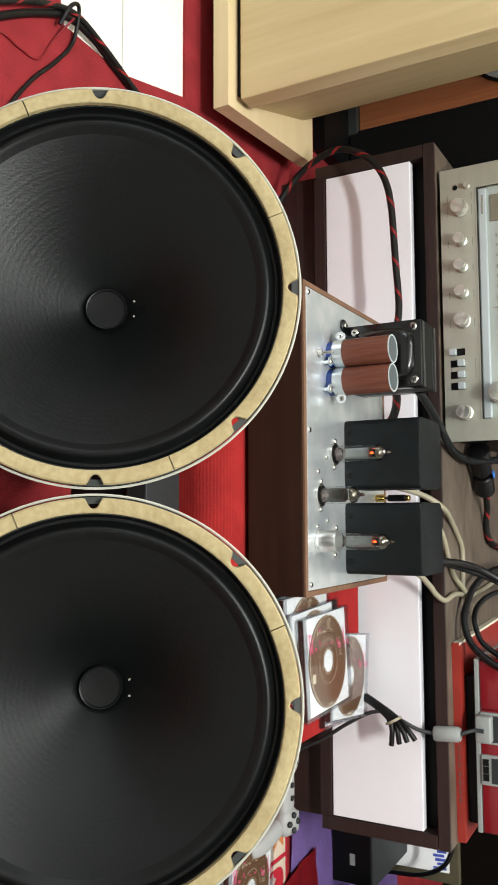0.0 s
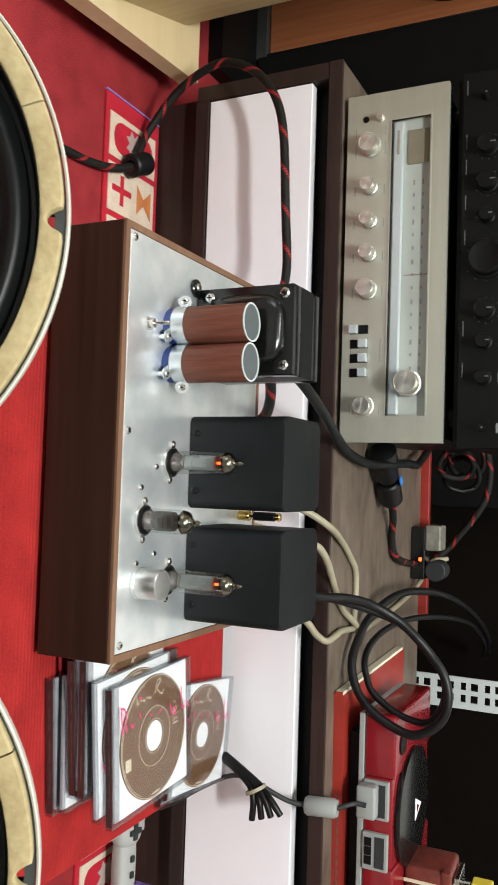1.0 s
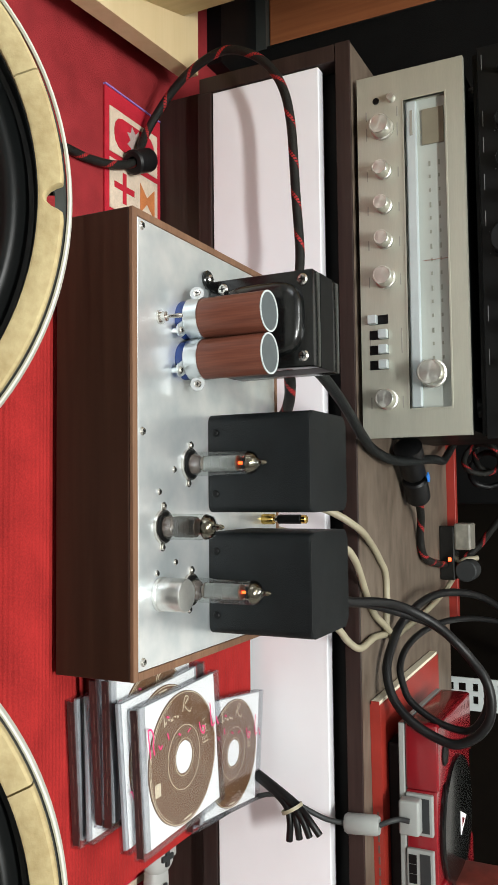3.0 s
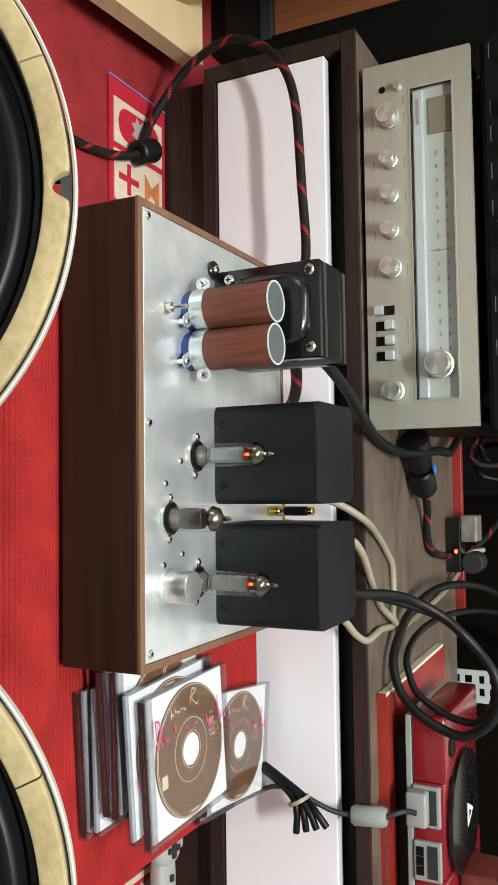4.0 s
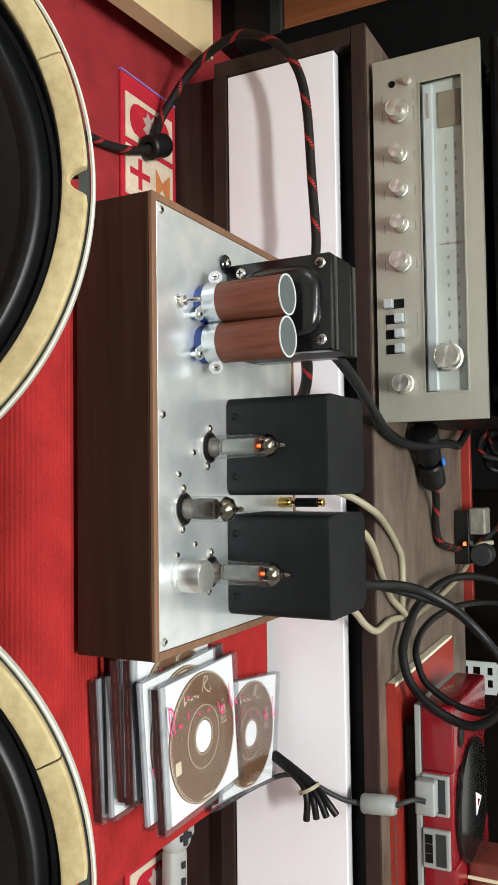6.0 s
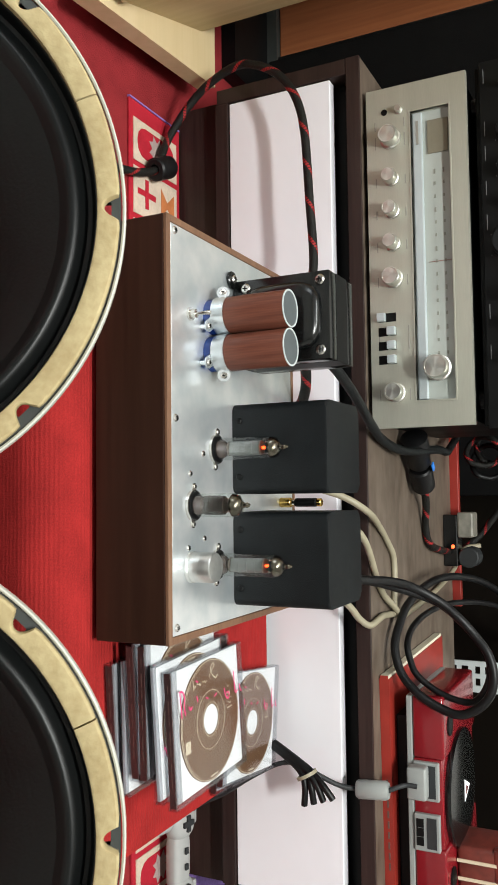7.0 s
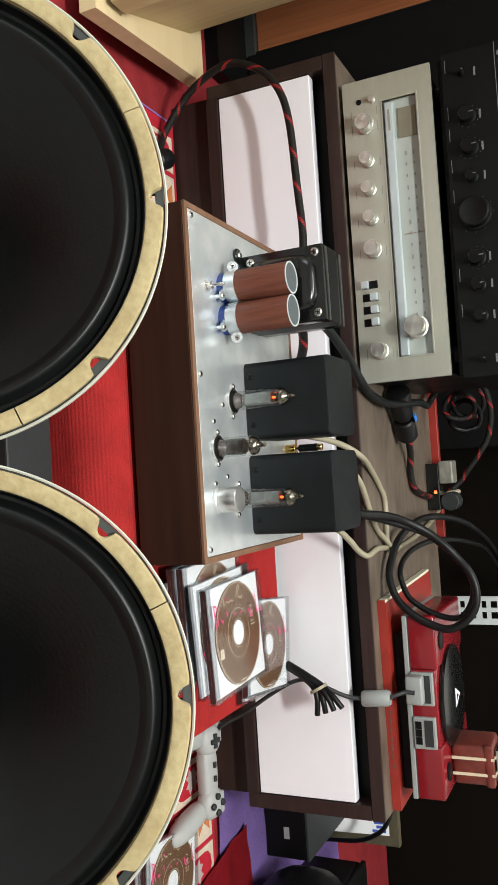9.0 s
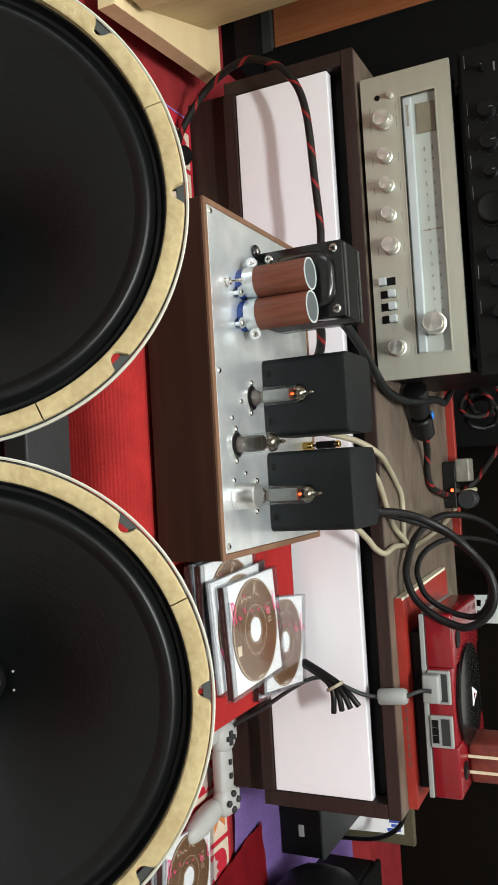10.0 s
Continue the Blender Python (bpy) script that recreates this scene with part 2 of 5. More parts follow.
COIL = mat("copper_red_winding", (0.14, 0.028, 0.020), 0.35, vary=0.35, grain=120, blotch=40)
WHITE_METAL = mat("white_enamelled_steel", (0.50, 0.54, 0.54), 0.4, vary=0.05)
GOLD = mat("gold_plating", (0.75, 0.50, 0.14), 0.2, 1.0, vary=0.1)
BEIGE = mat("beige_board", (0.080, 0.066, 0.036), 0.7, vary=0.25, grain=60, blotch=8)
BLUE_INK = mat("blue_ink", (0.05, 0.09, 0.45), 0.5)
BLUE_CAP = mat("sky_blue_plastic", (0.03, 0.22, 0.75), 0.35)
WHITE_INK = mat("pale_panel_print", (0.15, 0.155, 0.155), 0.5)
STRIPED = braid("black_braid_with_red_tracer", (0.0085, 0.0082, 0.007), (0.36, 0.02, 0.022), 0.050, 0.15)
BRAID = braid("dark_braided_sleeve", (0.0045, 0.0048, 0.0048), (0.030, 0.038, 0.038), 0.004, 0.22)


# ---- builders ----
def part(name, bm, material, parent=None, label="", smooth=False, at=None):
    me = bpy.data.meshes.new(name)
    bmesh.ops.recalc_face_normals(bm, faces=bm.faces)
    bm.to_mesh(me)
    bm.free()
    me.materials.append(material)
    if smooth:
        for p in me.polygons:
            p.use_smooth = True
        me.set_sharp_from_angle(angle=radians(38))
    ob = new(name, me)
    if at is not None:
        ob.matrix_world = at
    if parent is not None:
        ob.parent = parent
    if label:
        tagged(ob, label)
    return ob


def thing(name, label, category, m=None, group="", kind=""):
    ob = new(name)
    ob.empty_display_size = 0.03
    if m is not None:
        ob.matrix_world = m
    return tagged(ob, label, category, group, kind)


def box(x0, x1, y0, y1, z0, z1, bev=0.0, seg=2):
    bm = bmesh.new()
    bmesh.ops.create_cube(bm, size=1)
    bmesh.ops.scale(bm, vec=(x1 - x0, y1 - y0, z1 - z0), verts=bm.verts)
    bmesh.ops.translate(bm, vec=((x0 + x1) / 2, (y0 + y1) / 2, (z0 + z1) / 2), verts=bm.verts)
    if bev:
        bmesh.ops.bevel(bm, geom=list(bm.edges), offset=bev, segments=seg, profile=0.5, affect="EDGES")
    return bm


def lathe(profile, n=32):
    """Turns (radius, height) pairs about z."""
    bm = bmesh.new()
    rings = []
    for r, z in profile:
        if r < 1e-6:
            rings.append([bm.verts.new((0, 0, z))])
        else:
            rings.append([bm.verts.new((r * math.cos(2 * math.pi * k / n), r * math.sin(2 * math.pi * k / n), z)) for k in range(n)])
    for a, b in zip(rings, rings[1:]):
        for k in range(n):
            j = (k + 1) % n
            f = [a[k % len(a)], a[j % len(a)], b[j % len(b)], b[k % len(b)]]
            f = list(dict.fromkeys(f))
            if len(f) > 2:
                bm.faces.new(f)
    return bm


def rod(r, z0, z1, n=20, bev=0.0):
    if bev:
        return lathe([(0, z0), (r - bev, z0), (r, z0 + bev), (r, z1 - bev), (r - bev, z1), (0, z1)], n)
    return lathe([(0, z0), (r, z0), (r, z1), (0, z1)], n)


def moved(bm, m):
    bmesh.ops.transform(bm, matrix=m, verts=bm.verts)
    return bm


def joined(*parts):
    bm = bmesh.new()
    for p in parts:
        me = bpy.data.meshes.new("tmp")
        p.to_mesh(me)
        p.free()
        bm.from_mesh(me)
        bpy.data.meshes.remove(me)
    return bm


def prism(points, z0, z1):
    """Extrudes a plan outline from z0 to z1."""
    bm = bmesh.new()
    lo, hi = ([bm.verts.new((x, y, z)) for x, y in points] for z in (z0, z1))
    bm.faces.new(lo[::-1])
    bm.faces.new(hi)
    for k in range(len(points)):
        j = (k + 1) % len(points)
        bm.faces.new((lo[k], lo[j], hi[j], hi[k]))
    return bm


def rounded(x0, x1, y0, y1, r, n=6):
    out = []
    for cx, cy, a in ((x1 - r, y1 - r, 0), (x0 + r, y1 - r, 90), (x0 + r, y0 + r, 180), (x1 - r, y0 + r, 270)):
        for k in range(n + 1):
            t = radians(a + 90 * k / n)
            out.append((cx + r * math.cos(t), cy + r * math.sin(t)))
    return out


def smooth_line(points, per=8):
    p = [Vector(q) for q in points]
    p = [2 * p[0] - p[1], *p, 2 * p[-1] - p[-2]]
    out = []
    for k in range(1, len(p) - 2):
        for s in range(per):
            t = s / per
            a, b, c, d = p[k - 1 : k + 3]
            out.append(0.5 * (2 * b + (c - a) * t + (2 * a - 5 * b + 4 * c - d) * t * t + (3 * b - a - 3 * c + d) * t ** 3))
    return out + [p[-2]]


def sweep(points, r, n=10, per=8):
    """A round cable through the points; its UV holds metres along and turns around."""
    line = smooth_line(points, per)
    bm = bmesh.new()
    uv = bm.loops.layers.uv.new("UVMap")
    rings, along, total, side = [], [], 0.0, None
    for k, q in enumerate(line):
        way = (line[min(k + 1, len(line) - 1)] - line[max(k - 1, 0)]).normalized()
        if side is None:
            side = way.orthogonal().normalized()
        side = (side - way * side.dot(way)).normalized()
        other = way.cross(side)
        total += (q - line[k - 1]).length if k else 0
        along.append(total)
        rings.append([bm.verts.new(q + r * (math.cos(2 * math.pi * j / n) * side + math.sin(2 * math.pi * j / n) * other)) for j in range(n)])
    for k in range(len(rings) - 1):
        for j in range(n):
            i = (j + 1) % n
            f = bm.faces.new((rings[k][j], rings[k][i], rings[k + 1][i], rings[k + 1][j]))
            for loop, (u, v) in zip(f.loops, ((along[k], j / n), (along[k], (j + 1) / n), (along[k + 1], (j + 1) / n), (along[k + 1], j / n))):
                loop[uv].uv = (u, v)
    bm.faces.new(rings[0][::-1])
    bm.faces.new(rings[-1])
    return bm


def cable(name, points, r, material, label, n=10):
    return tagged(part(name, sweep(points, r, n), material, smooth=True), label, "cable")


def screw(parent, m, r=0.004, material=None, name="screw"):
    """Pan-head screw with a cross recess; its head points along local z."""
    head = part(name, lathe([(r, 0), (r, r * 0.25), (r * 0.75, r * 0.55), (0, r * 0.62)], 16), material or CHROME, parent, smooth=True, at=m)
    slot = joined(box(-r * 0.5, r * 0.5, -r * 0.1, r * 0.1, r * 0.5, r * 0.68), box(-r * 0.1, r * 0.1, -r * 0.5, r * 0.5, r * 0.5, r * 0.68))
    part("recess", slot, BLACK_PLASTIC, head)
    return head


FACE = pose(0, 0, 0, 90)  # turns local z to -y: things that point at the viewer

# ---- setting ----
FLOOR_Z = -0.162


def structure(name, bm, material, label):
    return tagged(part(name, bm, material), label, "", "", "structure")


structure("floor", box(-2.6, 2.6, -2.6, 1.5, -0.25, FLOOR_Z), GROUT, "grey screed floor under cream tiles")
structure("ceiling", box(-2.6, 2.6, -2.6, 1.5, 2.3, 2.4), CEIL, "plain white painted ceiling")
structure("wall_north", box(-2.6, 2.6, 1.35, 1.5, FLOOR_Z, 2.3), WALL, "plain pale painted wall above dark board")
# added board: its near-black colour holds the dimness behind the equipment
structure("wainscot", box(-2.6, 2.6, 1.32, 1.3495, FLOOR_Z, 0.62), DARK_WALL, "very dark brown board added for the dim background")
structure("wall_south", box(-2.6, 2.6, -2.75, -2.6, FLOOR_Z, 2.3), WALL, "plain pale painted wall")
structure("wall_east", box(2.6, 2.75, -2.6, 1.5, FLOOR_Z, 2.3), WALL, "plain pale painted wall")
structure("wall_west", box(-2.75, -2.6, -2.6, 1.5, FLOOR_Z, 2.3), WALL, "plain pale painted wall")

# red carpet with a cut-out that leaves the tiles bare
CARPET_Z = -0.150
carpet = prism([(-1.7, -0.52), (1.5, -0.52), (1.5, 1.31), (-1.7, 1.31), (-1.7, 0.091), (-0.541, 0.091), (-0.505, -0.06), (-0.512, -0.172), (-0.60, -0.19), (-1.7, -0.20)], -0.1545, CARPET_Z)
structure("carpet", carpet, RED_CARPET, "thin red felt carpet laid over the tiles")
# plinth under the amplifier, covered in ribbed carpet: one profile drawn along x
PITCH = 0.0043
SUB = 6
stations = [(0.372 - k * PITCH / SUB, 0.0) for k in range(int(0.386 / PITCH * SUB))]
y_end = stations[-1][0]
NOSE = 0.042
turns = int(NOSE * math.pi / 2 / PITCH * SUB)
for k in range(1, turns + 1):
    a = radians(90 * k / turns)
    stations.append((y_end - NOSE * math.sin(a), -NOSE * (1 - math.cos(a))))
y_end, z_end = stations[-1]
for k in range(1, int(0.106 / PITCH * SUB)):
    stations.append((y_end, z_end - k * PITCH / SUB))
bm = bmesh.new()
X0, X1 = -0.203, 0.381
columns = [X0, X0 + 0.004] + [X0 + 0.004 + (X1 - X0 - 0.008) * i / 90 for i in range(1, 90)] + [X1 - 0.004, X1]
rows = []
for k, (y, z) in enumerate(stations):
    steep = min(1.0, max(0.0, -z / NOSE))
    ny, nz = -math.sin(math.acos(1 - steep)), 1 - steep
    row = []
    for i, x in enumerate(columns):
        inner = 0.0 if i in (0, len(columns) - 1) else 1.0
        wobble = 0.8 * noise.noise(Vector((x * 60, k * 0.35, 0.0)))
        lift = inner * ((0.00026 - 0.00018 * steep) * (math.sin(2 * math.pi * k / SUB + 0.4 * noise.noise(Vector((x * 25, k * 0.1, 4.0)))) + wobble) - 0.0009)
        row.append(bm.verts.new((x, y + ny * lift, z + nz * lift)))
    rows.append(row)
for a, b in zip(rows, rows[1:]):
    for i in range(len(columns) - 1):
        bm.faces.new((a[i], a[i + 1], b[i + 1], b[i]))
for e, x in ((0, X0), (-1, X1)):
    corner = bm.verts.new((x, 0.372, -0.1495))
    low = bm.verts.new((x, y_end, -0.1495))
    bm.faces.new([r[e] for r in rows] + [low, corner])
plinth = thing("plinth", "low stage covered in bright red ribbed carpet", "plinth", pose(0, 0, 0))
part("ribbed_cover", bm, RED_RIB, plinth, smooth=True)
part("core_board", box(X0 + 0.003, X1 - 0.003, 0.002, 0.369, -0.1494, -0.004), GREYWOOD, plinth)

# ---- low cabinet with white front ----
cab = thing("media_cabinet", "low dark brown cabinet with a long white front", "cabinet", pose(0, 0.385, CARPET_Z))
CX0, CX1, CY0, CY1 = -0.528, 0.578, 0.385, 0.845


def under(ob, parent):
    """Hangs ob under parent and keeps it where it is."""
    ob.parent = parent
    ob.matrix_parent_inverse = parent.matrix_world.inverted()
    return ob


bpy.context.view_layer.update()
for name, bm, m in (
    ("top_board", box(CX0, CX1, CY0 + 0.004, CY1, 0.117, 0.1365, 0.0015), GREYWOOD),
    ("front_edge", box(CX0, CX1, CY0 - 0.001, CY0 + 0.004, 0.118, 0.1365, 0.0008), WENGE),
    ("side_panel", box(CX0, -0.507, CY0, CY1, -0.074, 0.117, 0.001), WENGE),
    ("side_panel", box(0.557, CX1, CY0, CY1, -0.074, 0.117, 0.001), WENGE),
    ("bottom_board", box(-0.507, 0.557, CY0, CY1, -0.0765, -0.0565, 0.001), WENGE),
    ("back_panel", box(-0.507, 0.557, CY1 - 0.01, CY1, -0.0565, 0.117), WENGE),
    ("white_front", box(-0.5055, 0.5555, CY0 + 0.002, CY0 + 0.02, -0.0548, 0.0945, 0.001), WHITE_LAM),
    # black strip added in the gap to hold its shade
    ("recess_rail", box(-0.507, 0.557, CY0 + 0.03, CY0 + 0.045, 0.09, 0.117), BLACK_PLASTIC),
    ("kick_board", box(-0.50, 0.565, 0.405, 0.42, -0.1495, -0.0767), WENGE),
    ("side_foot", box(-0.52, -0.50, 0.405, 0.80, -0.1498, -0.0767), WENGE),
    ("side_foot", box(0.545, 0.565, 0.42, 0.80, -0.1498, -0.0767), WENGE),
):
    under(part(name, bm, m), cab)
tagged(thing("red_board", "flat bright red board standing behind the cabinet top", "board", pose(0, 0, 0)))
under(part("panel", box(-0.45, 0.24, 0.848, 0.862, -0.1498, 0.150, 0.001), COVER_RED), bpy.data.objects["red_board"])

# ---- valve amplifier ----
amp = thing("tube_amplifier", "valve amplifier in a dark walnut case with steel top", "amplifier", pose(0, 0, 0))
AX0, AX1, AY0, AY1, AZ = -0.211, 0.169, -0.003, 0.276, 0.083
case = part("front_board", box(AX0, AX1, AY0, AY0 + 0.012, 0.0060, 0.0795, 0.0012), WALNUT, amp, "dark walnut front board")
part("back_board", box(AX0, AX1, AY1 - 0.012, AY1, 0.0060, 0.0795, 0.0012), WALNUT, amp)
part("side_board", box(AX0, AX0 + 0.012, AY0 + 0.012, AY1 - 0.012, 0.0060, 0.0795, 0.0008), WALNUT, amp)
part("side_board", box(AX1 - 0.012, AX1, AY0 + 0.012, AY1 - 0.012, 0.0060, 0.0795, 0.0008), WALNUT, amp)
part("base_plate", box(AX0 + 0.013, AX1 - 0.013, AY0 + 0.013, AY1 - 0.013, 0.0065, 0.0085), BLACK_PLASTIC, amp)
for x in (AX0 + 0.03, AX1 - 0.03):
    for y in (AY0 + 0.03, AY1 - 0.03):
        part("foot", moved(rod(0.010, 0.0003, 0.0064, 18, 0.001), pose(x, y, 0)), RUBBER, amp)
W = 0.0065
for x0, x1, y0, y1 in ((AX0, AX1, AY0, AY0 + W), (AX0, AX1, AY1 - W, AY1), (AX0, AX0 + W, AY0 + W, AY1 - W), (AX1 - W, AX1, AY0 + W, AY1 - W)):
    part("edge_strip", box(x0, x1, y0, y1, 0.0796, 0.0832, 0.0006), RAW_EDGE, amp, "lighter brown edge strip")
part("top_plate", box(AX0 + W + 0.0005, AX1 - W - 0.0005, AY0 + W + 0.0005, AY1 - W - 0.0005, 0.0805, AZ, 0.0005), STEEL, amp, "dull brushed steel top plate")
for x, y in ((-0.198, 0.010), (0.155, 0.010), (-0.029, 0.010), (-0.198, 0.262), (0.155, 0.262), (-0.029, 0.262)):
    screw(amp, pose(x, y, AZ, rz=random.uniform(0, 90)), 0.0036)
for x, y in ((0.020, 0.035), (0.001, 0.059), (0.080, 0.060), (0.087, 0.031)):
    screw(amp, pose(x, y, AZ, rz=random.uniform(0, 90)), 0.0028)


def transformer_can(x0, x1, y0=0.119, y1=0.213, top=0.184):
    bm = prism(rounded(x0, x1, y0, y1, 0.008), AZ + 0.0003, top)
    edges = [e for e in bm.edges if all(abs(v.co.z - top) < 1e-5 for v in e.verts)]
    bmesh.ops.bevel(bm, geom=edges, offset=0.0025, segments=3, profile=0.5, affect="EDGES")
    can = part("transformer_cover", bm, BLACK_POWDER, amp, "matt black powder-coated box cover", smooth=True)
    for x in (x0 + 0.017, x1 - 0.017):
        screw(can, pose(x, y0 - 0.0002, AZ + 0.008) @ FACE, 0.0033, BLACK_PLASTIC)


transformer_can(-0.0505, 0.0395)
transformer_can(0.0575, 0.1495)

# mains transformer with end bells
TX0, TX1, TY, TZ = -0.176, -0.0895, 0.1225, 0.188
mains = part("mains_transformer", joined(box(TX0, TX1, TY + 0.0192, TY + 0.0498, AZ + 0.0005, TZ, 0.0003)), BLACK_PLASTIC, amp, "black frame transformer with end bells")
for y0, y1, s in ((TY, TY + 0.019, -1), (TY + 0.05, TY + 0.067, 1)):
    bell = part("end_bell", box(TX0, TX1, y0, y1, AZ + 0.001, TZ, 0.0015), BLACK_GLOSS, mains, "glossy black end bell", smooth=True)
    dome = bmesh.new()
    bmesh.ops.create_uvsphere(dome, u_segments=28, v_segments=14, radius=1)
    for v in dome.verts:
        v.co = Vector([math.copysign(abs(c) ** 0.55, c) for c in v.co])
    bmesh.ops.transform(dome, matrix=pose((TX0 + TX1) / 2, y0 if s < 0 else y1, 0.1385) @ Matrix.Diagonal((0.034, 0.015, 0.0415, 1)), verts=dome.verts)
    part("bulge", dome, BLACK_GLOSS, bell, smooth=True)
for x in (TX0 + 0.009, TX1 - 0.009):
    for z in (0.099, 0.1785):
        screw(mains, pose(x, TY, z) @ FACE, 0.0052)
for x in (TX0 - 0.004,):
    foot = part("mounting_foot", joined(moved(rod(0.0085, AZ + 0.0002, AZ + 0.0042, 24, 0.001), pose(x + 0.003, TY - 0.005, 0)), box(x + 0.001, x + 0.012, TY - 0.008, TY + 0.004, AZ + 0.0002, AZ + 0.0034, 0.0008)), BLACK_GLOSS, mains, smooth=True)
    screw(foot, pose(x + 0.003, TY - 0.005, AZ + 0.0043), 0.0044)


def capacitor(x, y, turn, side):
    top = 0.1655
    c = part("capacitor", lathe([(0.0172, 0.104), (0.0176, 0.1045), (0.0176, top - 0.0005), (0.0174, top), (0.0160, top), (0.0160, top - 0.004), (0, top - 0.004)], 40), ROSE, amp,
             "capacitor sleeved in reddish rosewood veneer", smooth=True, at=pose(x, y, 0))
    part("rim", lathe([(0.0162, top), (0.0177, top), (0.0177, top + 0.0008), (0.0162, top + 0.0008), (0.0162, top)], 40), WHITE_METAL, c, "pale cut edge ring")
    part("inner_lid", lathe([(0.0161, top + 0.0001), (0, top + 0.0001)], 40), CAP_LID, c, "grey recessed lid")
    part("sleeve", rod(0.0170, AZ + 0.0003, 0.0935, 40), BLUE, c, "blue sleeve base", smooth=True)
    clamp = part("clamp", lathe([(0.0178, 0.0912), (0.0184, 0.0915), (0.0184, 0.1045), (0.0178, 0.1045), (0.0178, 0.0912)], 40), ZINC, c, "bright zinc ring clamp", smooth=True)
    for a, z in turn:
        ear = prism([(0.0170, -0.0058), *((0.0235 + 0.0058 * math.cos(radians(b)), 0.0058 * math.sin(radians(b))) for b in range(-90, 91, 15)), (0.0170, 0.0058)], z, z + 0.0012)
        leg = moved(rod(0.0024, AZ + 0.0002, z + 0.0002, 10), pose(0.0238, 0, 0))
        part("ear", moved(joined(ear, leg), pose(0, 0, 0, 0, 0, a)), ZINC, clamp)
        screw(clamp, pose(0.0238 * math.cos(radians(a)), 0.0238 * math.sin(radians(a)), z + 0.0012), 0.0033)
    tab = moved(rod(0.0062, 0, 0.0012, 28, 0.0003), pose(side * 0.0216, -0.004, 0.0985, 66, 0, side * 14))
    part("tab", tab, DULL_ZINC, clamp, "upright zinc fixing tab", smooth=True)
    screw(clamp, pose(side * 0.0216, -0.004, 0.0985, 66, 0, side * 14) @ pose(0, 0, 0.0012), 0.0033)


capacitor(-0.1313, 0.078, ((302, 0.0900),), -1)
capacitor(-0.0953, 0.078, ((298, 0.0900),), 1)

toggle = part("toggle_switch", lathe([(0.0062, AZ), (0.0062, AZ + 0.002), (0.0042, AZ + 0.002), (0.0042, AZ + 0.007), (0, AZ + 0.008)], 20), CHROME, amp, "small nickel toggle switch", smooth=True, at=pose(-0.127, 0.037, 0))
part("lever", moved(lathe([(0, 0), (0.0012, 0), (0.0022, 0.013), (0.0012, 0.0148), (0, 0.015)], 14), pose(0, 0, AZ + 0.006, -12, 0, 0)), CHROME, toggle, smooth=True)


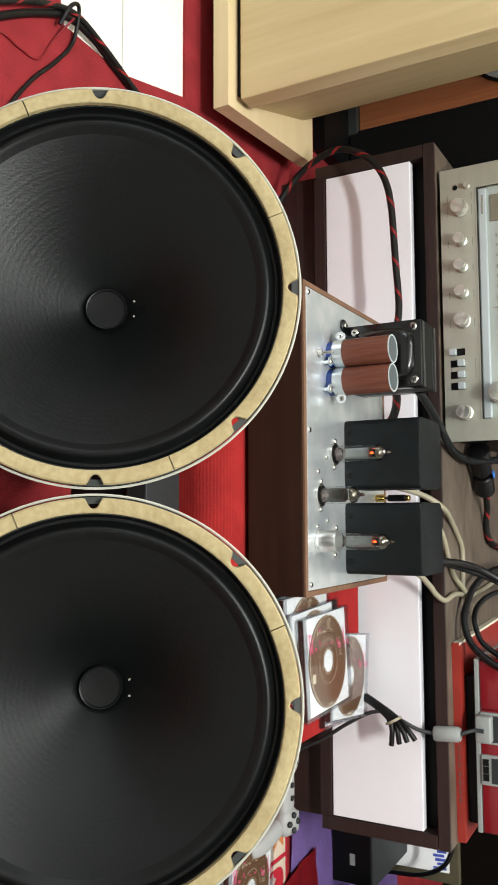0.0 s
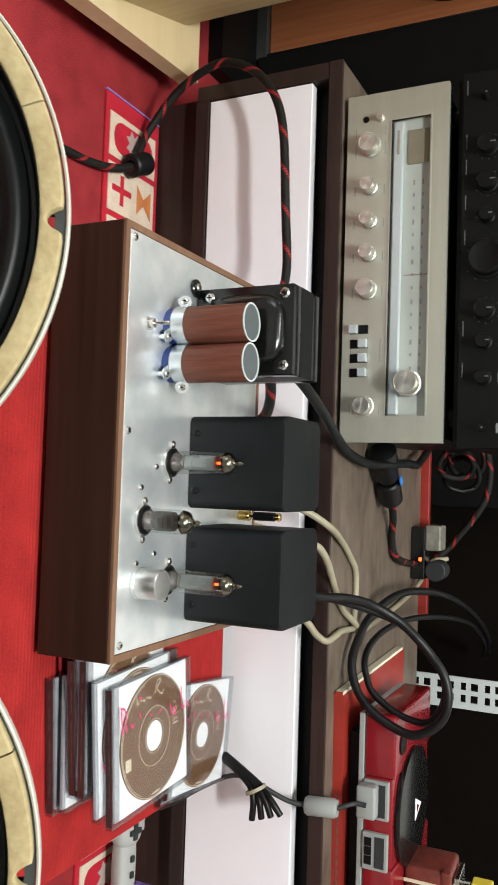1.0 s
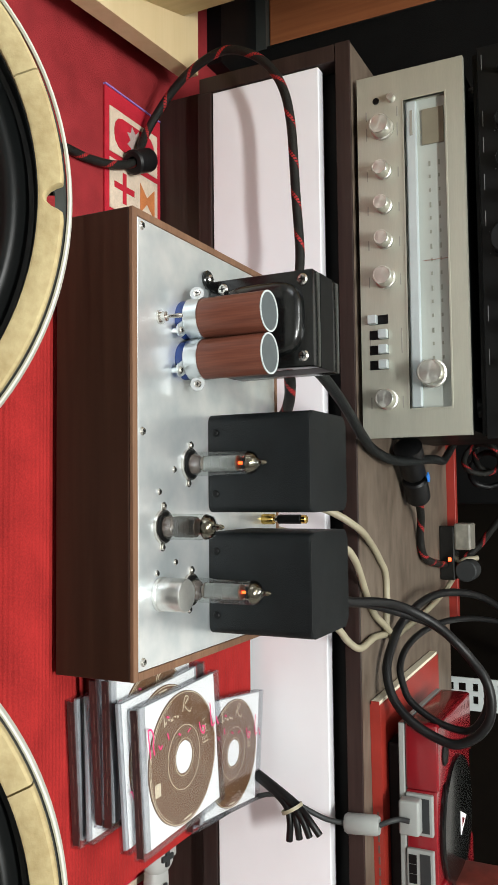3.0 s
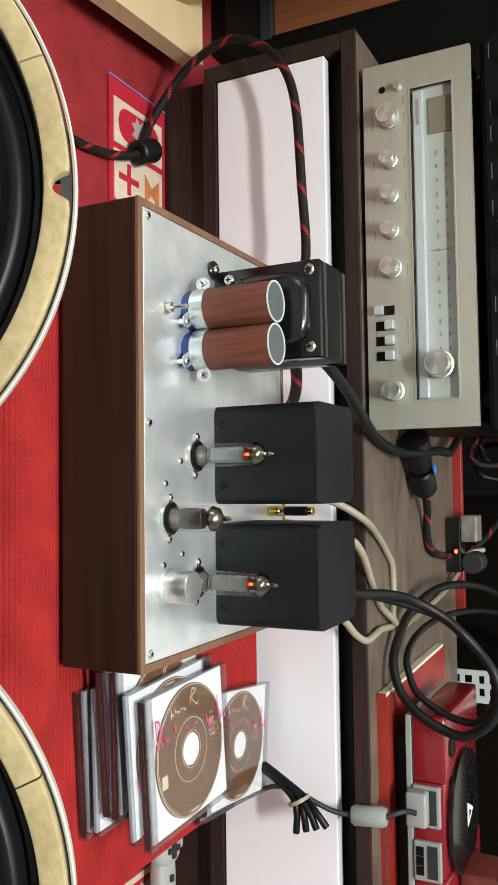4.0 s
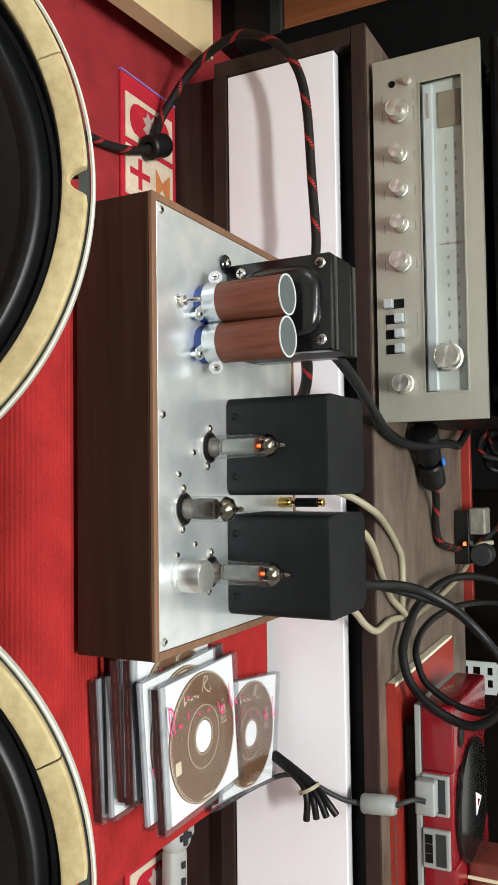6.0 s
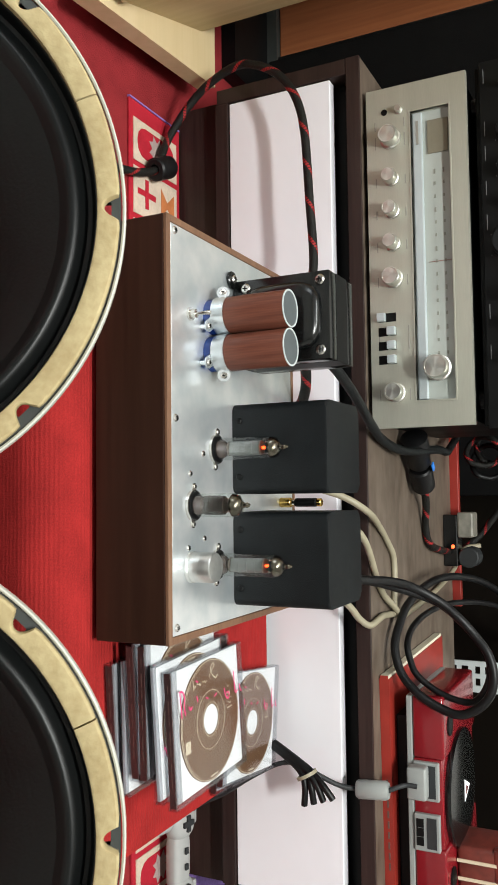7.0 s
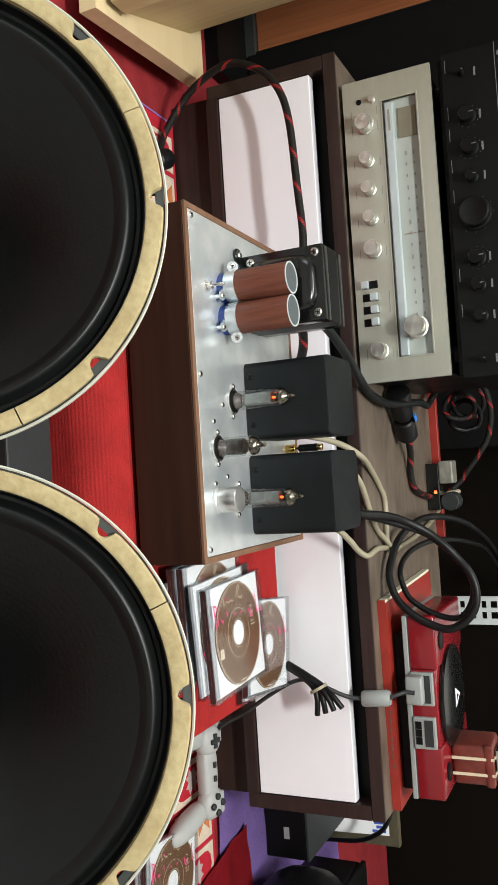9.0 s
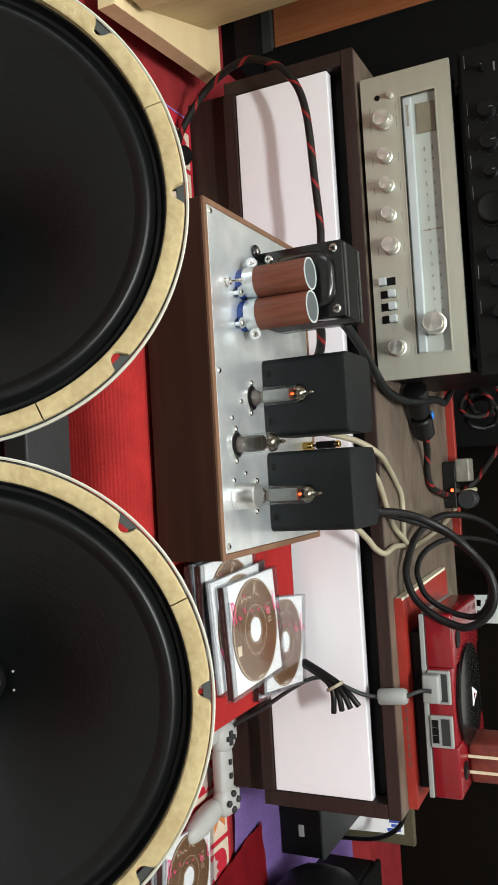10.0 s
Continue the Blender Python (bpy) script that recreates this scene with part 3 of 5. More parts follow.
def valve(x, y, height, turn, lit, plate_h):
    """Miniature all-glass valve in a socket."""
    r, b = 0.0107, AZ + 0.004
    v = part("valve", lathe([(0.0, b + 0.001), (r * 0.9, b + 0.001), (r, b + 0.003), (r, b + height - 0.010), (r * 0.86, b + height - 0.005), (r * 0.45, b + height - 0.0015),
             (0.0027, b + height), (0.0020, b + height + 0.001)], 32), GLASS, amp, "clear glass valve with silvered top", smooth=True, at=pose(x, y, 0, 0, 0, turn))
    v.visible_shadow = False
    part("glass_tip", lathe([(0.0027, b + height - 0.0004), (0.0019, b + height + 0.002), (0.0024, b + height + 0.0034), (0.0011, b + height + 0.0062), (0, b + height + 0.007)], 14), GETTER, v, "sealed glass tip", smooth=True)
    sock = part("socket", lathe([(0.0, AZ + 0.005), (0.0095, AZ + 0.005), (0.0122, AZ + 0.004), (0.0128, AZ + 0.0002), (0.0105, AZ + 0.0002)], 28), BLACK_PLASTIC, v, "black valve socket", smooth=True)
    part("socket_ring", lathe([(0.0122, AZ + 0.0002), (0.0142, AZ + 0.0002), (0.0140, AZ + 0.0028), (0.0126, AZ + 0.003), (0.0122, AZ + 0.0002)], 28), CHROME, sock, smooth=True)
    for s in (-1, 1):
        ear = part("socket_ear", prism(rounded(-0.004 + s * 0.0165, 0.004 + s * 0.0165, -0.0035, 0.0035, 0.003, 4), AZ + 0.0002, AZ + 0.0014), CHROME, sock)
        screw(sock, pose(s * 0.017, 0, AZ + 0.0014), 0.0026)
    p0 = b + (0.013 if lit else 0.009)
    half = 0.0066 if lit else 0.0084
    part("anode", prism(rounded(-half, half, -0.0042, 0.0042, 0.003, 4), p0, p0 + plate_h), TUBE_PLATE if lit else DARK_PLATE, v, "grey folded anode plate", smooth=True)
    for k in range(1, 4):
        part("anode_rib", prism(rounded(-half - 0.0004, half + 0.0004, -0.0046, 0.0046, 0.003, 4), p0 + plate_h * k / 4 - 0.0006, p0 + plate_h * k / 4 + 0.0006), TUBE_PLATE if lit else DARK_PLATE, v)
    for z in (p0 - 0.0015, p0 + plate_h + 0.0008):
        part("mica_disc", lathe([(0, z), (0.0070, z), (0.0070, z + 0.0005), (0, z + 0.0005)], 20), MICA, v)
    z1 = b + height
    part("getter", lathe([(r * 0.95, z1 - 0.0102), (r * 0.93, z1 - 0.0090), (r * 0.82, z1 - 0.0055), (r * 0.40, z1 - 0.0024), (0, z1 - 0.0018)], 28), GETTER, v, "silvery getter flash inside the dome", smooth=True)
    part("getter_ring", moved(lathe([(0.0038 + 0.0007 * math.cos(q), 0.0007 * math.sin(q)) for q in (math.pi * j / 4 for j in range(9))], 20), pose(0, 0, z1 - 0.0098, 12)), CHROME, v, smooth=True)
    for s in (-1, 1):
        part("support_rod", moved(rod(0.0005, b + 0.003, z1 - 0.012, 6), pose(s * 0.0055, 0, 0)), CHROME, v)
    part("stem", lathe([(0, b + 0.001), (0.0088, b + 0.001), (0.0084, b + 0.0055), (0.0050, b + 0.0095), (0, b + 0.0100)], 20), STEM, v, smooth=True)
    if lit:
        part("heater", moved(box(-0.0012, 0.0012, -0.0012, 0.0012, p0 + plate_h + 0.0015, p0 + plate_h + 0.0048, 0.0005), pose(0, 0, 0)), HEATER, v, "glowing orange heater tip")
        part("heater", box(-0.0006, 0.0006, -0.0012, 0.0002, b + 0.0085, b + 0.0100, 0.0003), HEATER, v, "glowing orange heater tip")


valve(-0.004, 0.084, 0.0655, -8, True, 0.031)
valve(0.106, 0.084, 0.0680, -8, True, 0.033)
valve(0.049, 0.0395, 0.0480, -4, False, 0.020)
part("shield_can", lathe([(0.0142, AZ + 0.0002), (0.0142, AZ + 0.003), (0.0136, AZ + 0.0035), (0.0136, AZ + 0.0240), (0.0128, AZ + 0.0252), (0, AZ + 0.0254)], 40), CAN_ALU, amp,
     "plain turned aluminium can", smooth=True, at=pose(0.1045, 0.0365, 0))
for x in (0.0495,):
    post = part("binding_post", rod(0.0055, AZ + 0.0002, AZ + 0.014, 18, 0.001), GOLD, amp, "gold-plated binding post", smooth=True, at=pose(x, 0.235 if x < 0.05 else 0.25, 0))
    part("post_cap", rod(0.0048, AZ + 0.018, AZ + 0.044, 18, 0.001), BLACK_PLASTIC, post, smooth=True)
    part("post_tip", rod(0.0045, AZ + 0.044, AZ + 0.050, 18, 0.001), GOLD, post, smooth=True)
    part("post_stem", rod(0.003, AZ + 0.014, AZ + 0.018, 12), CHROME, post)


# ---- two large bare woofers leaning back ----
def woofer():
    R = 0.1925
    w = thing("woofer", "large bare woofer with black paper cone and cream gasket", "loudspeaker driver", group="pair of bare woofers")
    part("rim", lathe([(R - 0.0022, -0.006), (R, -0.0055), (R, 0.0012), (R - 0.0010, 0.0018), (R - 0.0022, 0.0010), (R - 0.0022, -0.006)], 160), RIM, w, "off-white painted outer rim", smooth=True)
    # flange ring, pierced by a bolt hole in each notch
    bm = bmesh.new()
    radii, steps = (0.1736, 0.1748, 0.1762, 0.1805, 0.1832, R - 0.003), 240
    top, low = ([[bm.verts.new((r * math.cos(2 * math.pi * k / steps), r * math.sin(2 * math.pi * k / steps), z)) for r in radii] for k in range(steps)] for z in (-0.0005, -0.006))
    for k in range(steps):
        j = (k + 1) % steps
        open_hole = k % 30 in (29, 0)
        for i in range(5):
            if open_hole and i in (1, 2, 3):
                continue
            bm.faces.new((top[k][i], top[k][i + 1], top[j][i + 1], top[j][i]))
            bm.faces.new((low[k][i], low[j][i], low[j][i + 1], low[k][i + 1]))
    part("flange", bm, FRAME_GREY, w, "grey cast frame flange pierced by bolt holes")
    # gasket in four arcs, with eight scooped bolt notches
    inner, outer, n = 0.1742, R - 0.0038, 180
    for q in range(4):
        bm = bmesh.new()
        a0, a1 = 22.68 + 90 * q, 112.32 + 90 * q
        cols = []
        for k in range(n + 1):
            a = a0 + (a1 - a0) * k / n
            near = min(abs((a - b + 180) % 360 - 180) for b in range(0, 360, 45))
            cut = 0.0088 * max(0.0, 1 - (near / 2.2) ** 2) ** 0.6 + 0.0012 * max(0.0, 1 - (near / 3.6) ** 2)
            ro = outer - cut
            c, s = math.cos(radians(a)), math.sin(radians(a))
            cols.append([bm.verts.new((r * c, r * s, z)) for r, z in ((inner, 0.0), (inner + 0.0005, 0.0058), (inner + 0.002, 0.0068), (ro - 0.0015, 0.0068), (ro, 0.0055), (ro, 0.0))])
        for a, b in zip(cols, cols[1:]):
            for j in range(5):
                bm.faces.new((a[j], a[j + 1], b[j + 1], b[j]))
        bm.faces.new(cols[0])
        bm.faces.new(cols[-1])
        part("gasket_segment", bm, GASKET, w, "aged cream cork gasket segment", smooth=True)
    prof = [(0.1748, 0.0040), (0.1740, -0.0010), (0.1730, -0.0060), (0.1710, -0.0088), (0.1682, -0.0090), (0.1655, -0.0068), (0.1630, -0.0036), (0.1608, -0.0018), (0.1588, -0.0013), (0.1568, -0.0021), (0.1545, -0.0042), (0.1520, -0.0064), (0.1500, -0.0082)]
    part("surround", lathe(prof, 128), SURROUND, w, "black coated cloth surround with rolled ridge", smooth=True)
    cone, depth = [], 0.092
    for k in range(61):
        t = k / 60
        r = 0.1500 + (0.0215 - 0.1500) * t
        ridge = 0.00017 * math.sin(2 * math.pi * k / 2.4) if 6 < k < 50 else 0
        cone.append((r, -0.0082 - depth * (0.86 * t + 0.14 * t * t) + ridge))
    part("cone", lathe(cone, 128), CONE, w, "black paper cone with faint rings", smooth=True)
    zb = cone[-1][1]
    part("dust_cap", lathe([(0.0218, zb - 0.002), (0.0216, zb + 0.0060), (0.0209, zb + 0.0072), (0.0200, zb + 0.0068), (0.0192, zb + 0.0050), (0.012, zb + 0.0040), (0, zb + 0.0036)], 48), SURROUND, w, "black felt dust cap", smooth=True)
    for s in (-1, 1):
        part("lead_eyelet", moved(rod(0.0012, 0, 0.0015, 10), pose(s * 0.008, 0.029, zb + 0.0085)), CHROME, w)
    for k in range(8):
        a = radians(22.5 + 45 * k)
        p = [(0.170 * math.cos(a), 0.170 * math.sin(a), -0.022), (0.156 * math.cos(a), 0.156 * math.sin(a), -0.052), (0.112 * math.cos(a), 0.112 * math.sin(a), -0.095), (0.075 * math.cos(a), 0.075 * math.sin(a), -0.105)]
        part("basket_arm", sweep(p, 0.008, 8, 5), FRAME_GREY, w, smooth=True)
    part("magnet", lathe([(0, -0.100), (0.080, -0.100), (0.082, -0.103), (0.082, -0.150), (0.078, -0.154), (0, -0.154)], 48), BLACK_PLASTIC, w, "black cylindrical magnet pot", smooth=True)
    return w


LEAN_BACK = 34.0
w1 = woofer()
w1.matrix_world = pose(-0.143, -0.2925, 0.0065, 90 - LEAN_BACK) @ pose(0, 0, 0, 0, 0, 0)
copy_thing(w1, pose(0.2455, -0.2945, 0.0065, 90 - LEAN_BACK) @ pose(0, 0, 0, 0, 0, 0))

psu = thing("grey_box", "dark grey plastic box standing behind the woofers", "box", pose(0, 0, 0))
part("lid", box(-0.10, 0.19, -0.150, -0.084, -0.068, -0.040, 0.002), GREY_BOX, psu)
part("body", box(-0.097, 0.187, -0.147, -0.087, -0.1498, -0.0685, 0.001), BLACK_PLASTIC, psu)

# ---- receiver ----
rec = thing("stereo_receiver", "vintage stereo receiver with champagne aluminium front", "receiver", pose(0, 0, 0))
RX0, RX1, RY, RZ0, RZ1 = -0.479, -0.0405, 0.392, 0.1425, 0.2700
DX0, DX1, DZ0, DZ1 = -0.441, -0.0735, 0.2000, 0.2485
fas = part("fascia", joined(box(RX0, RX1, RY, RY + 0.008, RZ0, DZ0), box(RX0, RX1, RY, RY + 0.008, DZ1, RZ1),
           box(RX0, DX0, RY, RY + 0.008, DZ0, DZ1), box(DX1, RX1, RY, RY + 0.008, DZ0, DZ1)), FASCIA, rec, "champagne aluminium fascia")
part("cabinet_shell", box(RX0 + 0.006, RX1 - 0.006, RY + 0.009, RY + 0.33, RZ0 + 0.003, RZ1 - 0.004, 0.001), BLACK_PLASTIC, rec)
for x in (RX0 + 0.03, RX1 - 0.03):
    for y in (RY + 0.03, RY + 0.30):
        part("foot", moved(rod(0.012, 0.1366, RZ0 + 0.003, 18), pose(x, y, 0)), RUBBER, rec)
dial = part("dial_recess", joined(box(DX0, DX1, RY + 0.0082, RY + 0.0088, DZ0, DZ1)), DIAL, rec, "pale green-grey tuning dial")
# pale strip stands in for the bright reflection low in the dial glass
part("dial_bar", moved(box(DX0 + 0.001, DX1 - 0.001, RY + 0.003, RY + 0.0082, DZ0 + 0.001, DZ0 + 0.014, 0.002), pose(0, 0, 0)), GLARE_LEVER_METAL, dial, "bright strip painted as the reflection along the dial")
part("signal_meter", box(-0.428, -0.385, RY + 0.006, RY + 0.0082, 0.2195, 0.2455, 0.0005), METER, dial, "olive signal meter")
for k in range(15):
    for z in (0.2265, 0.2375):
        x = -0.365 + k * 0.0165
        part("scale_mark", box(x, x + (0.004 if k % 3 else 0.006), RY + 0.0074, RY + 0.0081, z, z + 0.0022), DIAL_PRINT, dial)
part("tuning_pointer", box(-0.2473, -0.2467, RY + 0.0065, RY + 0.0075, 0.218, 0.247), POINTER_RED, dial, "thin red tuning pointer")
part("name_mark", box(-0.428, -0.398, RY + 0.0022, RY + 0.0029, 0.2065, 0.2095), PRINT_GREY, dial)
part("bezel", joined(box(DX0 - 0.002, DX1 + 0.002, RY - 0.001, RY + 0.004, DZ1, DZ1 + 0.0018), box(DX0 - 0.002, DX1 + 0.002, RY - 0.001, RY + 0.004, DZ0 - 0.0018, DZ0),
     box(DX0 - 0.002, DX0, RY - 0.001, RY + 0.004, DZ0, DZ1), box(DX1, DX1 + 0.002, RY - 0.001, RY + 0.004, DZ0, DZ1)), FASCIA, fas, "raised aluminium bezel")


def knob(x, z, r, length, parent=None, y=None, material=None, name="knob"):
    m = pose(x, RY if y is None else y, z) @ FACE
    k = part(name, lathe([(r * 1.12, 0.0005), (r * 1.12, length * 0.18), (r, length * 0.22), (r, length * 0.92), (r * 0.93, length), (r * 0.85, length), (r * 0.83, length * 0.985), (0, length * 0.99)], 40),
             material or TURNED, parent or fas, smooth=True, at=m)
    return k


for x, r in ((-0.408, 0.0118), (-0.356, 0.0088), (-0.314, 0.0088), (-0.272, 0.0088), (-0.227, 0.0110), (-0.082, 0.0108)):
    knob(x - 0.003, 0.1745, r, 0.020)
knob(-0.112, 0.2285, 0.0145, 0.024, name="tuning_knob")
part("headphone_jack", moved(lathe([(0.0040, 0), (0.0040, 0.001), (0.0028, 0.0012), (0.0028, 0.0004), (0, 0.0004)], 24), pose(-0.447, RY, 0.1665) @ FACE), BLACK_PLASTIC, fas)
knob(-0.446, 0.186, 0.0042, 0.009, name="push_button")
for k, x in enumerate((-0.181, -0.163, -0.145, -0.127)):
    sl = part("switch_slot", box(x - 0.0055, x + 0.0055, RY - 0.0006, RY + 0.002, 0.153, 0.176), BLACK_PLASTIC, fas)
    z = 0.153 if k == 0 else 0.1655
    part("switch_lever", box(x - 0.0052, x + 0.0052, RY - 0.009, RY - 0.0006, z, z + 0.0105, 0.0008), GLARE_LEVER_METAL, sl)
for x, w in ((-0.43, 0.012), (-0.408, 0.016), (-0.356, 0.012), (-0.314, 0.011), (-0.272, 0.012), (-0.227, 0.013), (-0.154, 0.03), (-0.082, 0.014)):
    for z in (0.1915, 0.1535):
        part("panel_print", box(x - w / 2, x + w / 2, RY - 0.0004, RY + 0.001, z, z + 0.0013), PRINT_GREY, fas)

# ---- black preamplifier on the receiver ----
pre = thing("preamplifier", "black preamplifier with dark knobs on the receiver", "amplifier", pose(0, 0, 0))
PX0, PX1, PY, PZ0, PZ1 = -0.495, -0.036, 0.414, 0.282, 0.372
part("front_panel", box(PX0, PX1, PY, PY + 0.006, PZ0, PZ1, 0.001), BLACK_PLASTIC, pre)
part("body", box(PX0 + 0.004, PX1 - 0.004, PY + 0.0065, PY + 0.30, PZ0 - 0.006, PZ1 - 0.002, 0.001), BLACK_PLASTIC, pre)
for x in (PX0 + 0.04, PX1 - 0.04):
    for y in (PY + 0.04, PY + 0.26):
        part("foot", moved(rod(0.012, RZ1 - 0.0038, PZ0 - 0.006, 16), pose(x, y, 0)), RUBBER, pre)
panel_line = part("edge_line", box(PX0, PX1, PY - 0.0006, PY, 0.3548, 0.3556), WHITE_INK, pre)
for x, z, r in ((-0.400, 0.3135, 0.011), (-0.355, 0.3140, 0.011), (-0.314, 0.3140, 0.008), (-0.201, 0.3130, 0.011), (-0.163, 0.313, 0.0085), (-0.120, 0.313, 0.0085), (-0.461, 0.310, 0.0035), (-0.060, 0.312, 0.0035)):
    k = knob(x, z, r, 0.016, pre, PY, BLACK_PLASTIC)
    part("pointer_mark", moved(box(-0.0006, 0.0006, r * 0.4, r * 0.95, 0.0157, 0.0166), pose(0, 0, 0)), WHITE_INK, k)
    part("panel_mark", box(x - 0.006, x + 0.006, PY - 0.0006, PY, z + 0.016, z + 0.0185), WHITE_INK, pre)
big = knob(-0.262, 0.315, 0.0205, 0.020, pre, PY, BLACK_PLASTIC, "volume_knob")
for cx, rr in ((-0.400, 0.0155), (-0.355, 0.0155), (-0.201, 0.0155), (-0.262, 0.0255)):
    for k in range(11):
        a = radians(-150 + 30 * k + 90)
        part("scale_dot", moved(rod(0.0006, 0.0, 0.0005, 6), pose(cx + rr * math.cos(a), PY, 0.3140 + rr * math.sin(a)) @ FACE), WHITE_INK, pre)
for x in (-0.476, -0.409, -0.378, -0.334, -0.291, -0.18, -0.13):
    part("panel_tick", box(x - 0.009, x + 0.009, PY - 0.0006, PY, 0.2872, 0.2880), WHITE_INK, pre)
part("badge", moved(rod(0.004, 0, 0.0006, 18), pose(-0.478, PY, 0.362) @ FACE), WHITE_INK, pre)
for k in range(12):
    x = -0.468 + 0.0075 * k
    part("name_bar", box(x, x + 0.0055, PY - 0.0006, PY, 0.3595, 0.3645), WHITE_INK, pre)


def lettering(words, size):
    """Flat letters as a mesh, baseline along x."""
    curve = bpy.data.curves.new("letters", "FONT")
    curve.body, curve.size, curve.extrude, curve.resolution_u = words, size, 0.00005, 2
    ob = new("letters", curve)
    bpy.context.view_layer.update()
    bm = bmesh.new()
    bm.from_mesh(ob.evaluated_get(bpy.context.evaluated_depsgraph_get()).to_mesh())
    bpy.data.objects.remove(ob)
    bpy.data.curves.remove(curve)
    return bm


# ---- discs in clear cases ----
def disc_case(ink=True):
    """Case lies flat; its hinge side with the spine faces -y."""
    w, d, h = 0.125, 0.142, 0.0100
    c = thing("cd_case", "clear plastic disc case with a brown-labelled disc", "disc case", group="discs in clear cases")
    shell = part("case_shell", joined(box(-w / 2, w / 2, -d / 2, d / 2, 0, 0.0012), box(-w / 2, w / 2, -d / 2, -d / 2 + 0.0012, 0.0012, h - 0.0013), box(-w / 2, w / 2, d / 2 - 0.0012, d / 2, 0.0012, h - 0.0013),
                 box(-w / 2, -w / 2 + 0.0012, -d / 2 + 0.0012, d / 2 - 0.0012, 0.0012, h - 0.0013), box(w / 2 - 0.0012, w / 2, -d / 2 + 0.0012, d / 2 - 0.0012, 0.0012, h - 0.0013)), CASE, c)
    lid = part("lid", joined(box(-w / 2, w / 2, -d / 2 + 0.001, d / 2, h - 0.0012, h, 0.0003)), CASE, c, "clear hinged lid")
    shell.visible_shadow = lid.visible_shadow = False
    part("inlay", box(-w / 2 + 0.003, w / 2 - 0.003, -d / 2 + 0.0165, d / 2 - 0.005, 0.0054, 0.0062), PAPER, c, "white paper inlay")
    part("tray", box(-w / 2 + 0.002, w / 2 - 0.002, -d / 2 + 0.0105, d / 2 - 0.002, 0.0014, 0.0052, 0.0008), TRAY, c)
    part("spine", box(-w / 2 + 0.002, w / 2 - 0.002, -d / 2 + 0.0016, -d / 2 + 0.0030, 0.0015, h - 0.0018), SPINE, c, "dark red printed spine")
    for k in range(7):
        x = -0.05 + 0.014 * k
        part("spine_print", box(x, x + 0.008 + 0.004 * (k % 2), -d / 2 + 0.00125, -d / 2 + 0.00158, 0.0045, 0.0056), SPINE_INK, bpy.data.objects[c.name].children[-1])
    z, cy = 0.0064, 0.003
    disc = part("disc", moved(lathe([(0.0142, z), (0.058, z), (0.058, z + 0.0012), (0.0142, z + 0.0012), (0.0142, z)], 72), pose(0, cy, 0)), DISC_BROWN, c, "brown printed disc")
    part("disc_rim", moved(lathe([(0.0565, z + 0.0012), (0.0572, z + 0.0012), (0.0572, z + 0.00135), (0.0565, z + 0.00135)], 72), pose(0, cy, 0)), PRINT_CREAM, disc)
    for r in (0.0158, 0.0275):
        part("disc_ring", moved(lathe([(r, z + 0.0012), (r + 0.0006, z + 0.0012), (r + 0.0006, z + 0.00135), (r, z + 0.00135)], 56), pose(0, cy, 0)), PRINT_CREAM, disc)
    part("disc_hub", moved(lathe([(0, z + 0.0004), (0.0138, z + 0.0004), (0.0138, z + 0.0011), (0, z + 0.0011)], 40), pose(0, cy, 0)), PAPER, disc, "white hub")
    # print reads with its top towards -x
    def strokes(name, lines, radius, material, parent, height, label=""):
        bm = joined(*(sweep([(-v, cy + u, 0.0) for u, v in pts], radius, 6, 4) for pts in lines))
        moved(bm, pose(0, 0, height) @ Matrix.Diagonal((1, 1, 0.22, 1)))
        part(name, bm, material, parent, label)

    # the maker's script word, as plain flourishes
    word = [((-0.030 + 0.0052 * k, 0.0395), (-0.0285 + 0.0052 * k, 0.0370 + 0.0026 * (k % 2)), (-0.0265 + 0.0052 * k, 0.0385)) for k in range(5)]
    word += [((-0.0305, 0.0440), (-0.0305, 0.0350)), ((0.001, 0.0400), (0.006, 0.0520), (0.012, 0.0500), (0.005, 0.0445), (0.013, 0.0370), (0.017, 0.0400))]
    strokes("label_flourish", word, 0.00065, PRINT_CREAM, disc, z + 0.0013)
    for words, size, u, v in (("80", 0.0085, 0.0335, 0.0125), ("CD-R", 0.0042, 0.0330, 0.0045), ("TYPE", 0.0030, 0.0345, 0.0215)):
        part("label_text", moved(lettering(words, size), pose(-v, cy + u, z + 0.0013, 0, 0, 90)), PRINT_CREAM, disc, "printed " + words)
    for u0, u1, v0, v1 in ((0.033, 0.045, 0.0105, 0.0110), (0.034, 0.044, 0.0012, 0.0024), (-0.050, -0.041, -0.020, -0.009), (-0.006, 0.008, -0.0545, -0.0530)):
        part("label_print", box(-v1, -v0, cy + u0, cy + u1, z + 0.0012, z + 0.0014), PRINT_CREAM, disc)
    for k in range(26):
        a = radians(200 + 5.2 * k)
        part("rim_print", moved(box(-0.0019, 0.0019, -0.0003, 0.0003, z + 0.0012, z + 0.00135), pose(0.0549 * math.cos(a), cy + 0.0549 * math.sin(a), 0, 0, 0, math.degrees(a) + 90)), PRINT_CREAM, disc)
